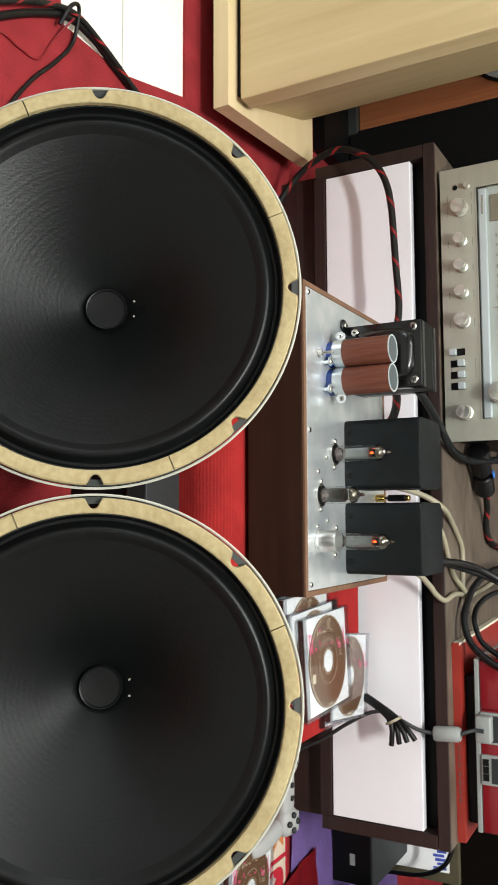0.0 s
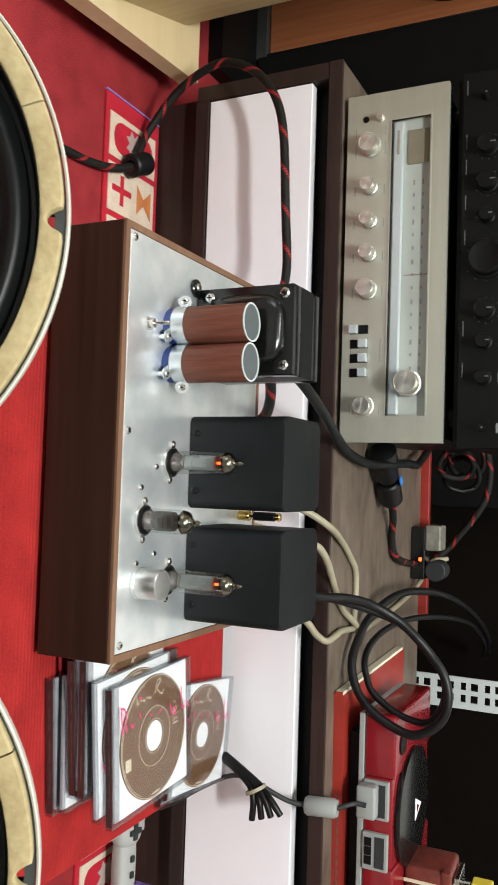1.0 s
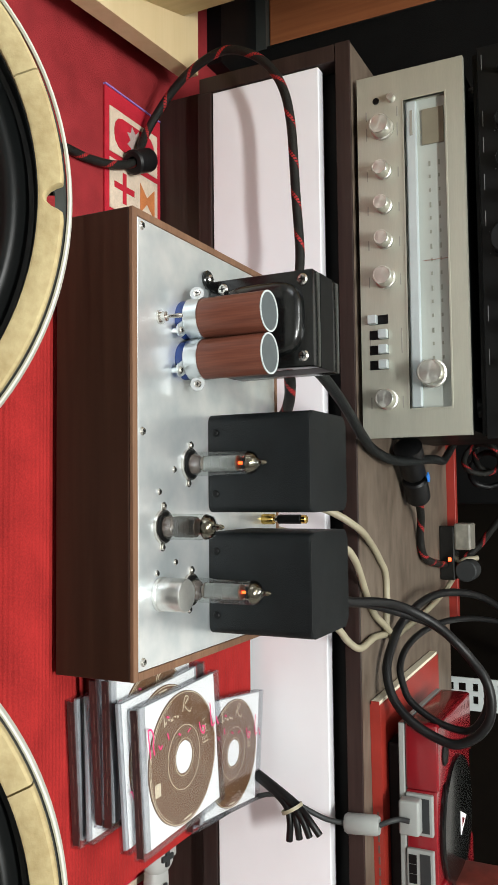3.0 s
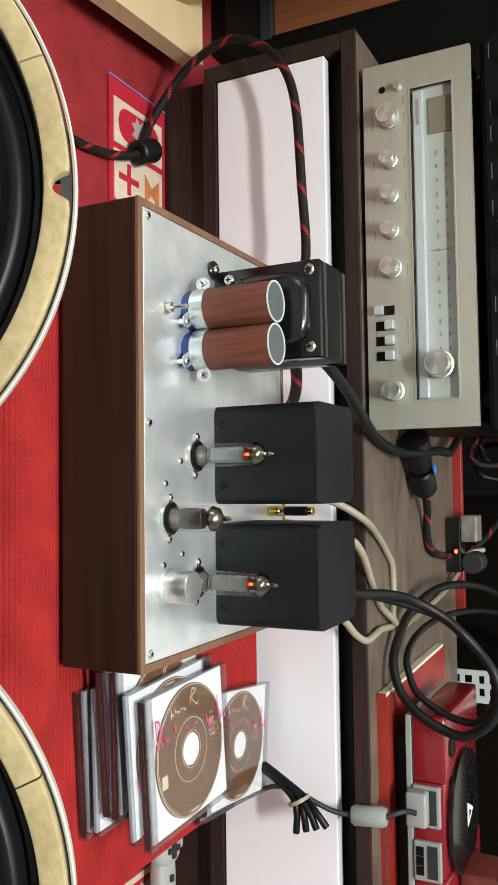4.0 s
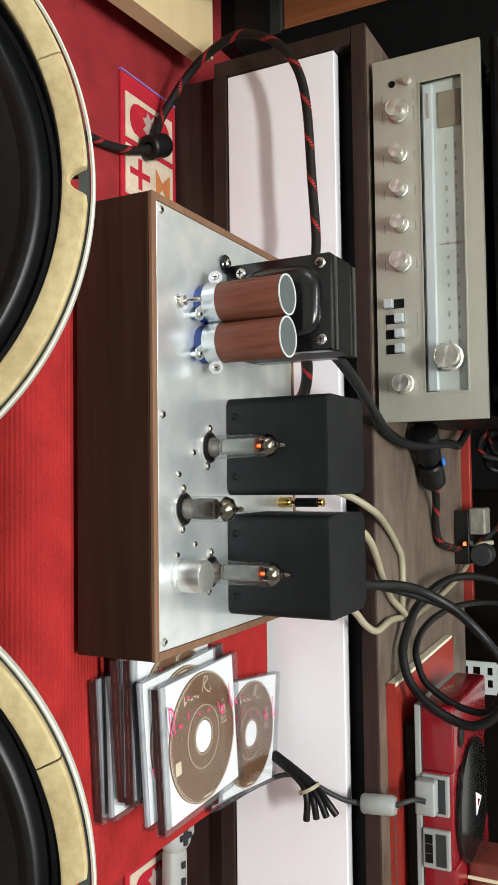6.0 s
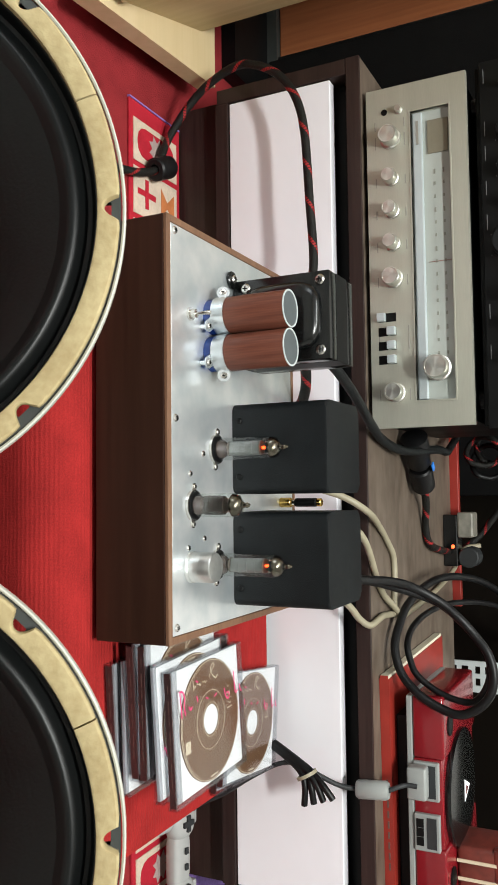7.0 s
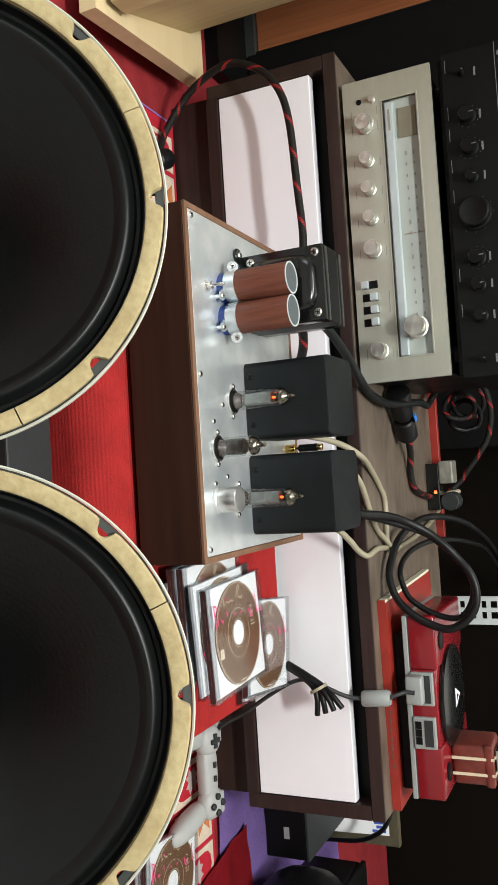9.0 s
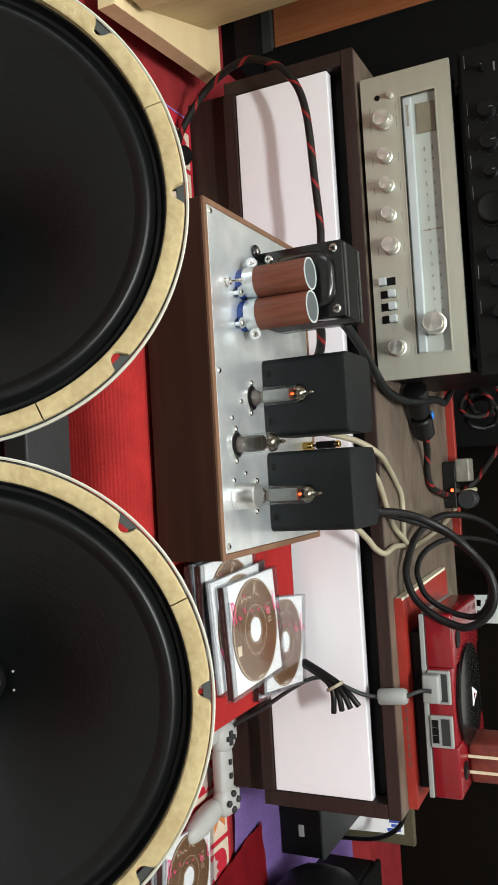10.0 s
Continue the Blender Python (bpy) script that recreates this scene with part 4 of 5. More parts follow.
    if ink:
        pen = [((-0.0600, 0.0405), (-0.0590, 0.0280), (-0.0580, 0.0170)), ((-0.0605, 0.0410), (-0.0550, 0.0400), (-0.0520, 0.0330), (-0.0530, 0.0250), (-0.0515, 0.0180)),
               ((-0.0450, 0.0240), (-0.0420, 0.0200), (-0.0390, 0.0225)), ((-0.0300, 0.0300), (-0.0280, 0.0240)), ((-0.0300, 0.0440), (-0.0260, 0.0425)), ((-0.0120, 0.0240), (-0.0080, 0.0220)), ((0.0040, 0.0210), (0.0090, 0.0230)),
               ((0.0250, 0.0240), (0.0280, 0.0150), (0.0330, 0.0120), (0.0350, 0.0170), (0.0300, 0.0190)), ((0.0470, 0.0360), (0.0475, 0.0200), (0.0490, 0.0140), (0.0540, 0.0150)), ((0.0580, 0.0200), (0.0600, 0.0140), (0.0625, 0.0125))]
        strokes("marker_strokes", pen, 0.00095, PINK, lid, h + 0.0002, "pink handwritten marker strokes")
    return c


case0 = disc_case()
case0.matrix_world = pose(0.2513, 0.0904, 0.0003, 0, 0, 4.1)
H = 0.0102
for x, y, z, a, tip in ((0.2504, 0.0972, H, 182.0, 0), (0.2320, 0.0940, 2 * H, 4.5, 0), (0.2350, 0.0954, 3 * H, 2.1, 0), (0.2525, 0.0998, 4 * H + 0.0022, 183.2, 1.6), (0.2600, 0.1065, 5 * H + 0.0024, 2.0, -1.8),
                        (0.318, 0.287, 0.0, -4, 0), (0.3120, 0.2860, H, -7.0, 0), (0.636, 0.228, CARPET_Z + 0.006, -2, 0), (0.629, 0.237, CARPET_Z + 0.006 + H, -6, 0)):
    copy_thing(case0, pose(x, y, z + 0.0003, 0, tip, a))

# ---- patterned rug end, cloths ----
rug = thing("patterned_rug", "red rug with cream and orange woven border", "rug", pose(0, 0, 0))
part("rug_base", box(-0.49, 0.95, 0.275, 0.402, CARPET_Z + 0.0003, CARPET_Z + 0.004, 0.001), RUG_RED, rug)
part("blue_edge", box(-0.4925, -0.4905, 0.275, 0.402, CARPET_Z + 0.0003, CARPET_Z + 0.0045), PURPLE, rug)
ZR = CARPET_Z + 0.004


def star(x, y, s):
    pts = []
    for k in range(16):
        r = s * (1.0 if k % 4 in (1, 3) else (0.55 if k % 4 == 0 else 0.72))
        pts.append((x + r * math.cos(math.pi * k / 8), y + r * math.sin(math.pi * k / 8)))
    return pts


for k in range(10):
    x = -0.466 + k * 0.138
    part("cream_field", box(x, x + 0.058, 0.283, 0.392, ZR, ZR + 0.0012), CREAM_RUG, rug)
    part("motif", prism(rounded(x + 0.008, x + 0.050, 0.292, 0.384, 0.018, 3), ZR + 0.0012, ZR + 0.0018), RUG_RED, rug)
    part("motif", prism(star(x + 0.029, 0.338, 0.020), ZR + 0.0018, ZR + 0.0024), GREY_RUG, rug)
    part("cream_field", box(x + 0.066, x + 0.130, 0.283, 0.392, ZR, ZR + 0.0012), CREAM_RUG, rug)
    part("motif", prism([(x + 0.078, 0.350), (x + 0.118, 0.350), (x + 0.102, 0.366), (x + 0.118, 0.384), (x + 0.078, 0.384), (x + 0.094, 0.366)], ZR + 0.0012, ZR + 0.0018), ORANGE_RUG, rug)
    part("motif", joined(prism([(x + 0.094, 0.292), (x + 0.102, 0.292), (x + 0.102, 0.336), (x + 0.094, 0.336)], ZR + 0.0012, ZR + 0.0018),
         prism([(x + 0.078, 0.310), (x + 0.118, 0.310), (x + 0.118, 0.318), (x + 0.078, 0.318)], ZR + 0.0013, ZR + 0.0019)), RUG_RED, rug)


def cloth(name, x0, x1, y0, y1, z, material, label, amp_=0.006, n=28, turn=0):
    bm = bmesh.new()
    grid = [[bm.verts.new((x0 + (x1 - x0) * i / n, y0 + (y1 - y0) * j / n, z + amp_ * (0.6 + noise.noise(Vector((i * 0.21 + x0 * 9, j * 0.21, 1.7)))))) for j in range(n + 1)] for i in range(n + 1)]
    for i in range(n):
        for j in range(n):
            bm.faces.new((grid[i][j], grid[i + 1][j], grid[i + 1][j + 1], grid[i][j + 1]))
    bmesh.ops.solidify(bm, geom=list(bm.faces), thickness=0.0015)
    moved(bm, Matrix.Translation((x0, y0, 0)) @ pose(0, 0, 0, 0, 0, turn) @ Matrix.Translation((-x0, -y0, 0)))
    return tagged(part(name, bm, material, smooth=True), label, "cloth")


cloth("purple_cloth", 0.568, 1.1, 0.415, 0.95, CARPET_Z + 0.002, PURPLE, "crumpled purple cloth lying on the carpet")
cloth("red_cloth", 0.69, 1.0, 0.30, 0.50, CARPET_Z + 0.008, DARK_RED, "dark red cloth folded over the purple one", turn=10)

# ---- red game console ----
con = thing("game_console", "red-painted game console with a black disc lid", "game console", pose(0, 0, 0))
GX0, GX1, GY0, GY1, GZ0, GZ1 = 0.295, 0.554, 0.421, 0.606, 0.1690, 0.2155
part("base_shell", box(GX0, GX1, GY0 - 0.001, GY1, GZ0, GZ0 + 0.007, 0.0012), CONSOLE_GREY, con, "grey lower edge")
for x0, x1, y0 in ((GX0, GX0 + 0.076, GY0), (GX1 - 0.074, GX1, GY0)):
    part("side_shell", box(x0, x1, y0, GY1, GZ0 + 0.0072, GZ1, 0.0035, 3), CONSOLE_RED, con, smooth=True)
part("middle_shell", box(GX0 + 0.0762, GX1 - 0.0742, GY0 + 0.002, GY1, GZ0 + 0.0072, GZ1 - 0.003, 0.002, 3), CONSOLE_RED, con, smooth=True)
lid = part("disc_lid", lathe([(0.074, 0), (0.0755, 0.003), (0.0745, 0.008), (0.06, 0.0105), (0.02, 0.012), (0, 0.012)], 64), BLACK_GLOSS, con, "glossy black round disc lid", smooth=True, at=pose(0.427, 0.505, GZ1 - 0.0032))
part("lid_logo", prism([(-0.014, -0.014), (0.014, -0.014), (0.0, 0.016)], 0.0118, 0.0126), PAPER, lid, "pale triangular mark")
part("lid_logo", prism([(-0.005, -0.008), (0.006, -0.008), (0.0, 0.004)], 0.0126, 0.0130), CONSOLE_RED, lid)
for x in (0.335, 0.522):
    part("round_button", moved(lathe([(0.013, 0), (0.013, 0.002), (0.011, 0.003), (0, 0.003)], 28), pose(x, 0.452, GZ1 - 0.0002)), BLACK_PLASTIC, con, "dark oval button", smooth=True)
for x0, x1 in ((0.374, 0.421), (0.437, 0.482)):
    port = part("controller_port", box(x0, x1, GY0 - 0.004, GY0 + 0.003, 0.177, 0.209, 0.0015), CONSOLE_GREY, con, "pale grey controller port")
    part("port_recess", box(x0 + 0.004, x1 - 0.004, GY0 - 0.0046, GY0 - 0.0036, 0.193, 0.205), GREY_BOX, port)
    for k in range(3):
        s = x0 + 0.006 + k * (x1 - x0 - 0.012) / 3
        part("port_slot", box(s, s + (x1 - x0 - 0.014) / 3, GY0 - 0.0048, GY0 - 0.0036, 0.180, 0.189), BLACK_PLASTIC, port)
for x in (GX0 + 0.03, GX1 - 0.03):
    for y in (GY0 + 0.03, GY1 - 0.03):
        part("foot", moved(rod(0.009, 0.1647, GZ0 + 0.001, 16), pose(x, y, 0)), RUBBER, con)
# black slab props the console and stands in for the shadow beneath
tray = thing("black_tray", "flat black slab under the console in place of dark shadow", "tray", pose(0.325, 0.440, 0.1500, 0, 0, 1.0))
part("shell", box(0, 0.225, 0, 0.155, 0, 0.0146, 0.002), BLACK_PLASTIC, tray)
book = thing("red_book", "thin orange-red book lying on the cabinet", "book", pose(0.272, 0.414, 0.1368, 0, 0, 1.8))
part("back_cover", box(0.004, 0.303, 0, 0.29, 0, 0.0012), COVER_RED, book)
part("front_cover", box(0.004, 0.303, 0, 0.29, 0.0115, 0.0127), COVER_RED, book)
part("spine", box(0, 0.303, 0, 0.0014, 0.0012, 0.0115), COVER_RED, book)
part("page_block", box(0.0, 0.300, 0.0016, 0.287, 0.0013, 0.0114), PAGES, book)
for k in range(9):
    part("spine_print", box(0.13 + k * 0.013, 0.139 + k * 0.013, -0.0004, 0.0, 0.0055, 0.0078), SPINE_INK, book)

plug = thing("controller_plug", "light grey controller plug in the console port", "plug", pose(0.397, GY0 - 0.006, 0.190))
part("plug_body", moved(box(-0.0205, 0.0185, -0.017, 0.001, -0.0165, 0.0075, 0.003, 3), pose(0, 0, 0)), CONSOLE_GREY, plug, smooth=True)
ferr = thing("cable_ferrite", "light grey plastic ferrite sleeve on a controller cable", "ferrite", look((0.404, 0.377, 0.117), (0.402, 0.381, 0.158)))
part("sleeve", lathe([(0, 0.0), (0.0095, 0.0), (0.0115, -0.003), (0.0115, -0.036), (0.0095, -0.040), (0, -0.040)], 28), CONSOLE_GREY, ferr, smooth=True)
cable("controller_cable", [(0.402, 0.381, 0.156), (0.398, 0.385, 0.166), (0.396, 0.392, 0.176), (0.397, 0.394, 0.188)], 0.003, GREY_BOX, "short grey cable running into the plug")
cable("controller_cable", [(0.404, 0.376, 0.118), (0.399, 0.366, 0.098), (0.386, 0.355, 0.075), (0.375, 0.350, 0.055), (0.378, 0.352, 0.025), (0.40, 0.355, -0.015), (0.43, 0.36, -0.06), (0.455, 0.365, -0.105), (0.478, 0.375, -0.122)], 0.003, GREY_BOX, "thin dark cable hanging towards the controller")
for k in range(4):
    cable("folded_cable", [(0.352, 0.350, 0.006 + 0.004 * k), (0.366, 0.347, 0.034 + 0.004 * k), (0.381, 0.343 + 0.004 * (k % 2), 0.0565 + 0.0045 * k), (0.398 - 0.0015 * k, 0.341, 0.063 + 0.008 * k), (0.421 - 0.004 * k, 0.343, 0.061 + 0.0125 * k)], 0.0040, RUBBER, "folded black cable tied in a bundle")
tagged(part("cable_tie", moved(lathe([(0.012, -0.002), (0.0132, -0.002), (0.0132, 0.002), (0.012, 0.002), (0.012, -0.002)], 24), pose(0.383, 0.3405, 0.066, 0, 62, 0)), CREAM_CABLE, smooth=True), "pale wire tie round the cable bundle", "cable tie")

# ---- game pad ----
pad = thing("game_controller", "light grey game controller with four buttons lying on the rug", "game controller", pose(0.515, 0.343, ZR + 0.0275, 7, 0, -1))


def blob(sx, sy, sz, m, power=0.6):
    b = bmesh.new()
    bmesh.ops.create_uvsphere(b, u_segments=24, v_segments=12, radius=1)
    for v in b.verts:
        v.co = Vector([math.copysign(abs(c) ** power, c) for c in v.co])
    return moved(b, m @ Matrix.Diagonal((sx, sy, sz, 1)))


part("shell", joined(blob(0.045, 0.017, 0.011, pose(0, -0.002, 0.0)), blob(0.023, 0.023, 0.0145, pose(-0.046, 0, 0.001), 0.8), blob(0.023, 0.023, 0.0145, pose(0.046, 0, 0.001), 0.8),
     blob(0.016, 0.052, 0.0145, pose(-0.058, -0.050, -0.003, -6, 0, -10), 0.8), blob(0.016, 0.052, 0.0145, pose(0.058, -0.050, -0.003, -6, 0, 10), 0.8)), PAD_GREY, pad, smooth=True)
part("dpad", joined(box(-0.0105, 0.0105, -0.0035, 0.0035, 0.0145, 0.018, 0.0008), box(-0.0035, 0.0035, -0.0105, 0.0105, 0.0145, 0.0181, 0.0008)), GREY_BOX, pad, "dark cross pad", at=pose(-0.046, 0, 0))
for k in range(4):
    a = radians(90 * k)
    part("round_button", rod(0.0048, 0.0135, 0.0185, 18, 0.001), GREY_BOX, pad, "dark round button", smooth=True, at=pose(0.046 + 0.0115 * math.cos(a), 0.0115 * math.sin(a), 0))
for x in (-0.011, 0.009):
    part("small_button", box(x - 0.004, x + 0.004, -0.003, 0.003, 0.0115, 0.0145, 0.0008), GREY_BOX, pad)
for s in (-1, 1):
    part("shoulder_button", box(s * 0.052 - 0.016, s * 0.052 + 0.016, 0.020, 0.032, -0.004, 0.006, 0.003), PAD_GREY, pad, smooth=True)

# ---- items on and behind the cabinet ----
blk = thing("wound_coil", "small red-brown wound transformer with pale straps", "transformer", pose(0.516, 0.502, GZ1 + 0.0003, 0, 0, 8))
part("winding", box(-0.030, 0.030, -0.028, 0.028, 0, 0.060, 0.006, 3), COIL, blk, smooth=True)
for x in (-0.012, 0.012):
    part("strap", joined(box(x - 0.002, x + 0.002, -0.0295, -0.028, 0.0005, 0.0615), box(x - 0.002, x + 0.002, -0.0295, 0.0295, 0.0603, 0.0615)), PRINT_CREAM, blk, "pale strap")
part("wrapped_edge", box(-0.032, 0.032, -0.0296, -0.0150, 0.046, 0.0600, 0.004, 2), COIL, blk, smooth=True)
part("top_plate", box(-0.022, 0.022, -0.020, 0.020, 0.0616, 0.068, 0.001), CHROME, blk)
for x in (-0.016, 0.0, 0.016):
    part("rod", moved(rod(0.002, 0.068, 0.080, 10), pose(x, -0.012, 0)), CHROME, blk)
part("yellow_cap", box(-0.012, 0.012, -0.006, 0.012, 0.080, 0.105, 0.002), mat("yellow_plastic", (0.65, 0.50, 0.05), 0.4), blk)

post = thing("slotted_post", "white enamelled steel post with punched slots", "rack post", pose(0.368, 0.90, 0))
bars = [box(-0.026, -0.017, -0.002, 0.002, -0.1498, 1.1), box(0.017, 0.026, -0.002, 0.002, -0.1498, 1.1), box(-0.004, 0.004, -0.0019, 0.0019, -0.1498, 1.1)]
for k in range(60):
    z = -0.14 + k * 0.0206
    bars.append(box(-0.0175, 0.0175, -0.0018, 0.0018, z, z + (0.008 if k % 2 else 0.0115)))
part("slotted_strip", joined(*bars), WHITE_METAL, post)
part("flange", box(0.026, 0.0285, -0.002, 0.03, -0.1498, 1.1), WHITE_METAL, post)

adp = thing("relay_unit", "small clear-cased electrical unit with a red light", "relay", pose(0.105, 0.80, 0.1368))
part("cover", box(-0.030, 0.012, -0.02, 0.02, 0.024, 0.050, 0.003), GREY_COVER, adp, "pale translucent cover")
part("base", box(-0.026, 0.060, -0.018, 0.018, 0.0, 0.0238, 0.002), BLACK_GLOSS, adp)
part("drum", moved(rod(0.017, -0.02, 0.02, 24, 0.002), pose(0.045, 0, 0.041) @ FACE), GREY_BOX, adp, smooth=True)
part("indicator", box(0.024, 0.030, -0.0215, -0.018, 0.014, 0.019, 0.001), LED, adp, "lit red indicator")

plugset = thing("mains_connector", "black mains plug and socket with a blue ring", "connector", pose(0, 0, 0))
part("socket_body", lathe([(0, 0), (0.013, 0), (0.0165, -0.005), (0.0165, -0.030), (0.019, -0.034), (0.019, -0.054), (0.012, -0.058), (0, -0.058)], 24), RUBBER, plugset, smooth=True, at=look(Vector((0.002, 0.556, 0.159)), Vector((-0.040, 0.512, 0.162))))
part("blue_tab", box(-0.006, 0.006, -0.004, 0.004, 0, 0.003, 0.001), BLUE_CAP, plugset, "bright blue release tab", at=pose(0.004, 0.556, 0.1765, 0, 0, 45))
part("plug_body", lathe([(0, 0), (0.0145, 0), (0.017, -0.003), (0.017, -0.034), (0.014, -0.039), (0, -0.039)], 24), RUBBER, plugset, smooth=True, at=look(Vector((0.006, 0.560, 0.158)), Vector((0.050, 0.600, 0.156))))

cable("power_cable", [(0.038, 0.592, 0.156), (0.062, 0.622, 0.150), (0.090, 0.640, 0.1435), (0.120, 0.662, 0.1435), (0.137, 0.75, 0.1435), (0.144, 0.84, 0.150), (0.122, 0.87, 0.176), (0.095, 0.87, 0.199), (0.049, 0.87, 0.233), (0.016, 0.87, 0.246), (-0.019, 0.87, 0.249), (-0.056, 0.87, 0.242), (-0.076, 0.87, 0.221), (-0.09, 0.87, 0.18)], 0.0058, STRIPED, "black braided power cable with red tracer behind the amplifier")
cable("power_cable", [(-0.12, 0.215, 0.110), (-0.17, 0.265, 0.100), (-0.212, 0.310, 0.093), (-0.251, 0.326, 0.092), (-0.326, 0.328, 0.087), (-0.414, 0.330, 0.081), (-0.462, 0.330, 0.070), (-0.498, 0.332, 0.046), (-0.522, 0.336, 0.012), (-0.530, 0.340, -0.020), (-0.520, 0.346, -0.062),
    (-0.500, 0.352, -0.098), (-0.462, 0.350, -0.129), (-0.428, 0.334, -0.133), (-0.405, 0.322, -0.130), (-0.388, 0.285, -0.137), (-0.380, 0.235, -0.1435), (-0.376, 0.18, -0.1435), (-0.36, 0.08, -0.1435), (-0.33, 0.0, -0.1435)], 0.0055, STRIPED, "black braided power cable with red tracer looping over the cabinet edge", 12)
fer = thing("ferrite_choke", "black cylindrical ferrite choke on the power cable", "ferrite", look((-0.414, 0.344, -0.1295), (-0.393, 0.297, -0.1305)))
part("cylinder", lathe([(0.007, 0.003), (0.013, 0.003), (0.0155, 0.0005), (0.0155, -0.034), (0.013, -0.0365), (0.007, -0.0365), (0.007, 0.003)], 28), RUBBER, fer, smooth=True)

cable("mains_lead", [(-0.105, 0.200, 0.150), (-0.098, 0.245, 0.148), (-0.075, 0.300, 0.150), (-0.044, 0.363, 0.150), (-0.028, 0.420, 0.1465), (-0.016, 0.480, 0.158), (-0.020, 0.560, 0.182), (-0.020, 0.640, 0.178), (-0.028, 0.720, 0.165), (-0.060, 0.82, 0.160), (-0.09, 0.90, 0.16)], 0.0060, BRAID, "thick dark braided mains lead lying on the cabinet", 12)
cable("mains_lead", [(-0.112, 0.195, 0.125), (-0.098, 0.225, 0.120), (-0.076, 0.252, 0.108), (-0.062, 0.285, 0.085), (-0.055, 0.300, 0.055), (-0.05, 0.320, 0.008)], 0.0062, STRIPED, "black braided cable dropping behind the amplifier")
cable("speaker_wire", [(0.020, 0.288, 0.040), (0.040, 0.320, 0.115), (0.062, 0.350, 0.146), (0.085, 0.415, 0.142), (0.108, 0.455, 0.1405), (0.126, 0.476, 0.1405), (0.155, 0.480, 0.1405), (0.184, 0.476, 0.1405), (0.207, 0.478, 0.1405)], 0.0042, CREAM_CABLE, "cream two-core wire looping on the cabinet")
cable("speaker_wire", [(0.060, 0.290, 0.060), (0.080, 0.325, 0.128), (0.097, 0.348, 0.143), (0.143, 0.396, 0.1412), (0.170, 0.425, 0.1410), (0.190, 0.458, 0.1450), (0.207, 0.490, 0.1460), (0.209, 0.54, 0.142), (0.203, 0.638, 0.141), (0.190, 0.74, 0.143), (0.170, 0.80, 0.150), (0.140, 0.83, 0.160), (0.134, 0.85, 0.184)], 0.0042, CREAM_CABLE, "cream wire running back to the small unit")
cable("speaker_wire", [(0.140, 0.300, 0.060), (0.160, 0.330, 0.108), (0.178, 0.350, 0.122), (0.194, 0.362, 0.130), (0.203, 0.374, 0.139), (0.199, 0.400, 0.1425), (0.198, 0.425, 0.1412), (0.202, 0.472, 0.1412)], 0.0042, CREAM_CABLE, "cream wire rising over the cabinet edge")
coil = [(0.128, 0.235, 0.135), (0.134, 0.270, 0.150), (0.140, 0.300, 0.159), (0.145, 0.345, 0.171), (0.153, 0.380, 0.185), (0.165, 0.400, 0.204), (0.178, 0.410, 0.222), (0.195, 0.415, 0.240), (0.214, 0.420, 0.256), (0.236, 0.420, 0.272), (0.260, 0.420, 0.278), (0.284, 0.420, 0.274), (0.302, 0.418, 0.259),
        (0.312, 0.418, 0.236), (0.306, 0.420, 0.211), (0.293, 0.420, 0.187), (0.277, 0.425, 0.168), (0.259, 0.430, 0.157), (0.236, 0.440, 0.151), (0.213, 0.460, 0.152), (0.190, 0.490, 0.156), (0.172, 0.550, 0.165), (0.167, 0.620, 0.174), (0.174, 0.700, 0.189), (0.190, 0.780, 0.203), (0.219, 0.880, 0.212), (0.252, 0.970, 0.217), (0.300, 1.090, 0.215), (0.36, 1.25, 0.19)]
cable("signal_cable", coil, 0.0056, RUBBER, "thick black cable coiled over the cabinet front", 12)
inner = [(0.125, 0.235, 0.120), (0.138, 0.300, 0.140), (0.152, 0.360, 0.165), (0.172, 0.408, 0.204), (0.186, 0.424, 0.223), (0.202, 0.430, 0.239), (0.219, 0.430, 0.258), (0.243, 0.432, 0.270), (0.267, 0.432, 0.271), (0.288, 0.432, 0.262), (0.299, 0.432, 0.248), (0.297, 0.434, 0.224), (0.288, 0.436, 0.201), (0.272, 0.438, 0.179), (0.254, 0.444, 0.169), (0.237, 0.452, 0.164), (0.221, 0.480, 0.163), (0.210, 0.530, 0.167), (0.206, 0.600, 0.175), (0.210, 0.680, 0.187), (0.223, 0.780, 0.201), (0.247, 0.900, 0.211), (0.275, 0.985, 0.213), (0.318, 1.100, 0.208), (0.37, 1.26, 0.18)]
cable("signal_cable", inner, 0.0043, RUBBER, "black cable coiled beside the thick one", 12)

for k, (dx, dy, dz) in enumerate(((0, 0, 0), (0.018, 0.02, 0.006), (-0.012, 0.035, 0.012))):
    pts = [(-0.03 + dx + (0.026 + 0.004 * k) * math.cos(a), 0.888 + dy + 0.012 * math.sin(2 * a), 0.188 + dz + 0.030 * math.sin(a)) for a in (2 * math.pi * i / 9 for i in range(10))]
    cable("tangled_cable", pts, 0.0050, STRIPED if k != 1 else RUBBER, "black cable tangled in a loop behind the receiver")

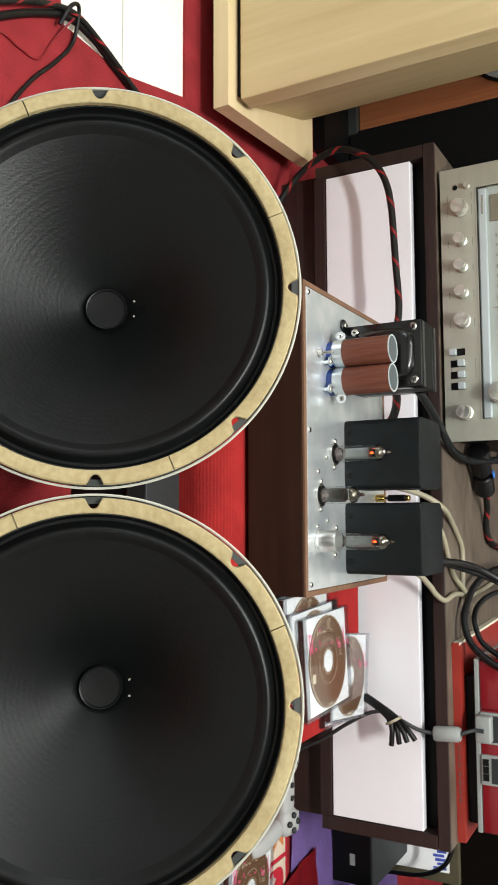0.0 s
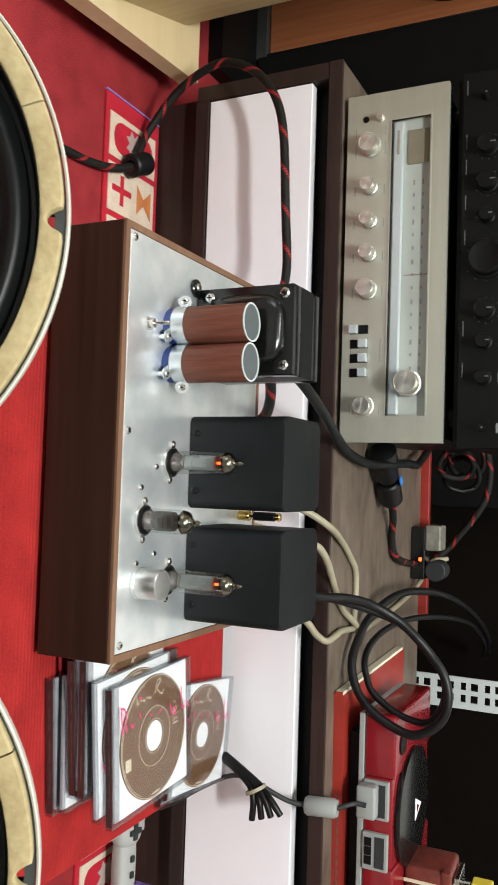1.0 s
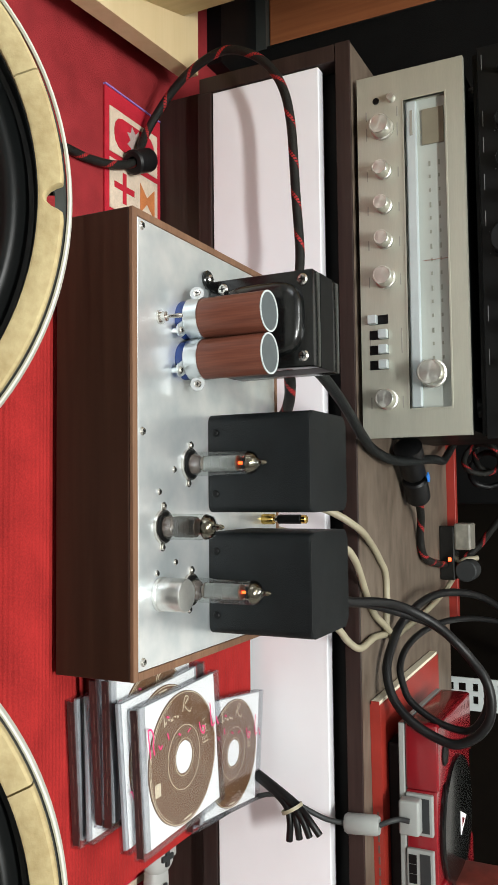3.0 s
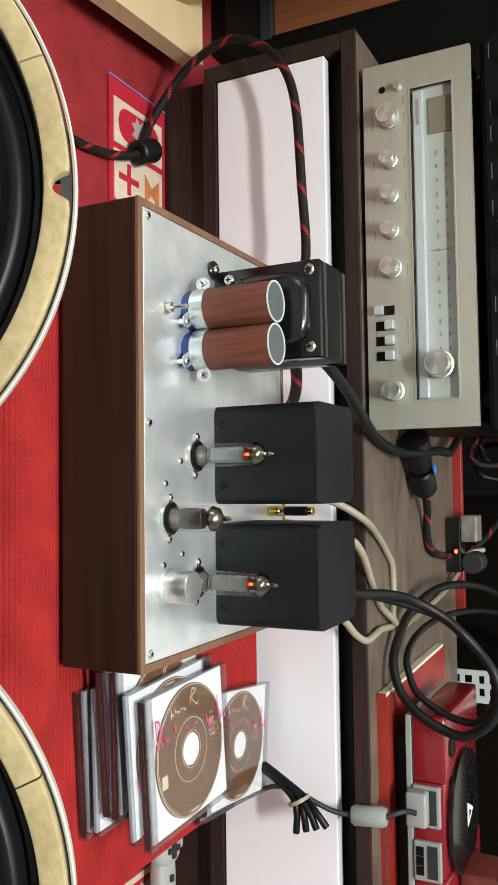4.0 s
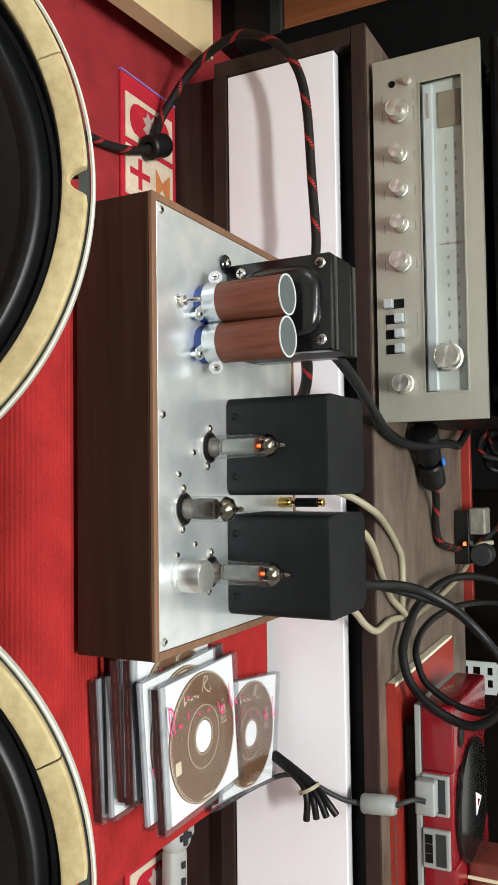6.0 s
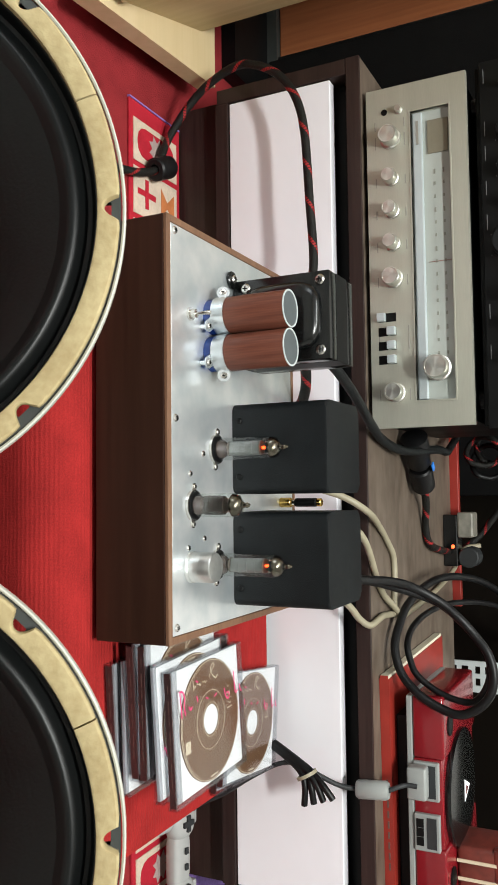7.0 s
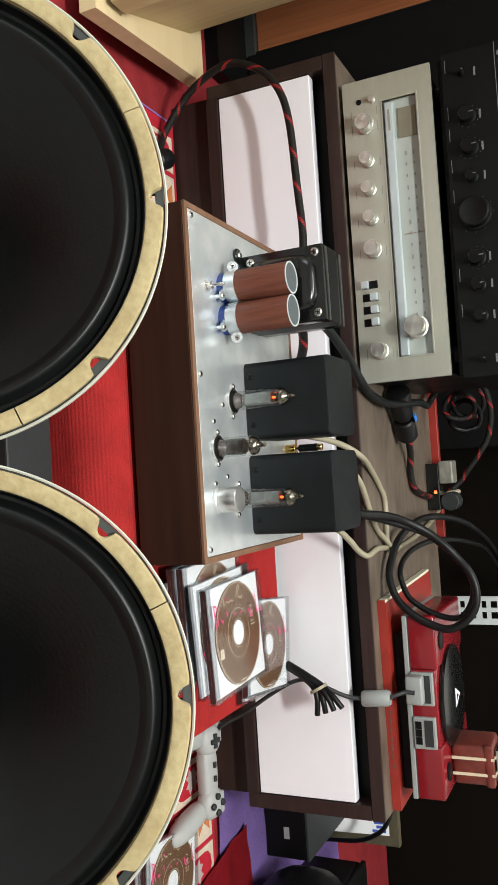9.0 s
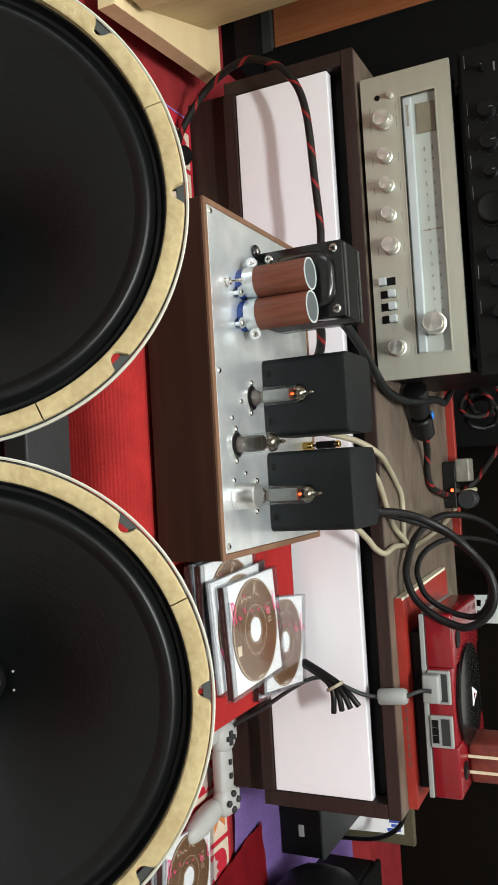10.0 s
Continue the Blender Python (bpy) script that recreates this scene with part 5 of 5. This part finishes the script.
# ---- pale wooden loudspeaker on a base board ----
spk = thing("wooden_loudspeaker", "pale plywood loudspeaker enclosure on a wider base board", "loudspeaker", pose(0, 0, 0))
part("base_board", prism([(-1.10, 0.114), (-0.526, 0.114), (-0.549, 0.411), (-1.10, 0.411)], -0.115, -0.090), PINE, spk, "pale pine base board")
for x, y in ((-0.62, 0.20), (-0.62, 0.36), (-1.06, 0.16), (-1.06, 0.385)):
    part("foot", moved(rod(0.014, CARPET_Z, -0.115, 18), pose(x, y, 0)), RUBBER, spk)
part("enclosure", prism([(-1.10, 0.168), (-0.549, 0.168), (-0.613, 0.372), (-1.10, 0.372)], -0.0898, 0.95), PLY, spk, "tapered plywood enclosure")
part("front_panel", box(-1.10, -0.540, 0.133, 0.1675, -0.0805, 0.95, 0.002), PLY, spk, "overhanging plywood front")
# black strip put in the gap to imitate its shade
part("shadow_gap", box(-1.09, -0.552, 0.142, 0.1678, -0.0898, -0.0810), BLACK_PLASTIC, spk)

# tall orange-brown loudspeaker behind it
tall = thing("tall_loudspeaker", "tall orange-brown veneered loudspeaker with a grey driver", "loudspeaker", pose(0, 0, 0))
part("cabinet_body", box(-1.25, -0.727, 0.68, 1.05, -0.105, 1.3, 0.003), ORANGE_WOOD, tall)
part("foot_strip", box(-1.24, -0.715, 0.668, 1.04, -0.124, -0.1055), FRAME_GREY, tall, "grey foot strip")
# black block stands in for the shadow gap under the grey strip
part("plinth_block", box(-1.23, -0.64, 0.545, 1.03, -0.1498, -0.1245), BLACK_PLASTIC, tall)
drv = part("driver", lathe([(0.085, 0.0), (0.085, 0.005), (0.078, 0.006), (0.072, 0.003), (0.066, 0.004), (0.060, -0.002), (0.02, -0.03), (0, -0.022)], 48), GREY_DRIVER, tall, "round grey driver", smooth=True, at=pose(-0.84, 0.6795, 0.215) @ FACE)
part("driver_ring", lathe([(0.085, 0.001), (0.090, 0.001), (0.090, 0.006), (0.085, 0.007)], 48), BLACK_PLASTIC, drv, smooth=True)
scr = thing("black_screen", "large black cloth-covered panel standing behind the receiver", "panel", pose(0, 0, 0))
blk_cab = thing("black_cabinet", "tall black cloth-covered cabinet beside the tall loudspeaker", "cabinet", pose(0, 0, 0))
part("shell", box(-0.7245, -0.55, 0.672, 1.07, -0.1498, 0.62, 0.004), BLACK_PLASTIC, blk_cab)
part("grille_cloth", box(-0.716, -0.558, 0.667, 0.6715, -0.12, 0.60, 0.001), DARK_CLOTH, blk_cab, "black grille cloth")
part("base_rail", box(-0.7235, -0.551, 0.666, 0.6715, -0.1495, -0.125, 0.001), BLACK_GLOSS, blk_cab)
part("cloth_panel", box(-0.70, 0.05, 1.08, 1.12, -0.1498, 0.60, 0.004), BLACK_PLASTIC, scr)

# ---- black box beside the cabinet ----
bb = thing("black_equipment_box", "black metal equipment box with dusty top", "equipment box", pose(0, 0, 0))
part("housing", box(0.656, 0.746, 0.583, 0.775, -0.143, -0.068, 0.002), BLACK_PLASTIC, bb)
part("lid", box(0.655, 0.747, 0.582, 0.776, -0.0678, -0.063, 0.001), GREY_BOX, bb, "dusty grey lid")
part("sticker", box(0.692, 0.712, 0.5824, 0.5829, -0.108, -0.098), CONSOLE_GREY, bb, "pale sticker")
for x in (0.668, 0.735):
    part("foot", box(x - 0.006, x + 0.006, 0.60, 0.76, -0.1455, -0.140), RUBBER, bb)
note = thing("paper_note", "white card with blue writing leaning on the beige panel", "paper", pose(0.755, 0.795, -0.006, -5))
part("card", box(-0.060, 0.026, 0, 0.0008, -0.140, 0.022), PAPER, note)
for k in range(10):
    part("ink_bar", box(-0.056 + 0.008 * k, -0.0505 + 0.008 * k, -0.0004, 0, -0.010 + 0.004 * (k % 3), 0.012 + 0.004 * (k % 2)), BLUE_INK, note)
cable("black_lead", [(0.60, 0.70, 0.08), (0.66, 0.70, 0.055), (0.705, 0.71, 0.045), (0.745, 0.73, 0.02), (0.775, 0.75, -0.03), (0.79, 0.77, -0.10), (0.80, 0.78, -0.142)], 0.0045, RUBBER, "black lead hanging beside the cabinet")
# black box added to darken the corner right of the cabinet
case = thing("black_case", "low black box added to fill the dark corner", "case", pose(0, 0, 0))
part("body", box(0.830, 1.38, 0.60, 0.785, -0.1498, -0.040, 0.006), BLACK_PLASTIC, case)
part("lid", box(0.828, 1.382, 0.598, 0.787, -0.0398, -0.030, 0.003), BLACK_PLASTIC, case)
# panel stands in for a yellowish wall, its dimness put into the colour
brd = thing("beige_board", "standing panel in place of a dim yellowish wall", "board", pose(0, 0, 0))
part("panel", box(0.59, 0.81, 0.815, 0.83, -0.1498, 0.030, 0.002), BEIGE, brd)
# rounded black filler, added for the same dark corner
bag = thing("black_bag", "soft black shape added to fill the dark corner", "bag", pose(0.83, 0.50, -0.135))
part("body", blob(0.095, 0.11, 0.075, pose(0, 0, 0.077), 0.7), RUBBER, bag, smooth=True)

# ---- loose leads on the carpet ----
cable("speaker_lead", [(-0.38, -0.40, -0.1450), (-0.42, -0.34, -0.1450), (-0.463, -0.278, -0.1450), (-0.495, -0.227, -0.1445), (-0.518, -0.176, -0.1425), (-0.517, -0.124, -0.1445), (-0.504, -0.085, -0.1450), (-0.489, -0.043, -0.1450), (-0.46, 0.02, -0.1450), (-0.42, 0.06, -0.1450)], 0.0048, RUBBER, "black lead curling over carpet and tiles")
cable("speaker_lead", [(-0.36, -0.42, -0.1400), (-0.44, -0.335, -0.1400), (-0.487, -0.262, -0.1385), (-0.516, -0.200, -0.1370), (-0.524, -0.160, -0.1370), (-0.512, -0.110, -0.1385), (-0.494, -0.060, -0.1400), (-0.475, -0.015, -0.1410), (-0.43, 0.05, -0.1420)], 0.0036, STRIPED, "black lead with red tracer on the carpet")
cable("speaker_lead", [(-0.500, -0.190, -0.1400), (-0.524, -0.182, -0.1300), (-0.530, -0.166, -0.1320), (-0.495, -0.160, -0.1460), (-0.456, -0.189, -0.1465), (-0.418, -0.225, -0.1465), (-0.373, -0.258, -0.1465), (-0.34, -0.27, -0.1465)], 0.0026, RUBBER, "thin black lead looping from the bundle")
cable("thin_wire", [(-0.43, -0.33, -0.1482), (-0.448, -0.275, -0.1482), (-0.445, -0.246, -0.1482), (-0.447, -0.215, -0.1482), (-0.482, -0.192, -0.1470), (-0.515, -0.172, -0.1340)], 0.0013, CONSOLE_RED, "thin red wire on the carpet")

# ---- floor tiles ----
tile_mesh = None
floor_ob = bpy.data.objects["floor"]
for i in range(4):
    for j in range(2):
        x1, y0 = -0.402 - 0.303 * i, -0.0505 - 0.303 * j
        if tile_mesh is None:
            t0 = part("tile", box(0, 0.30, 0, 0.30, FLOOR_Z + 0.0002, -0.1548, 0.0012), TILE, floor_ob)
            tile_mesh = t0.data
        else:
            t0 = new("tile", tile_mesh)
            t0.parent = floor_ob
        t0.location = (x1 - 0.30, y0, 0)
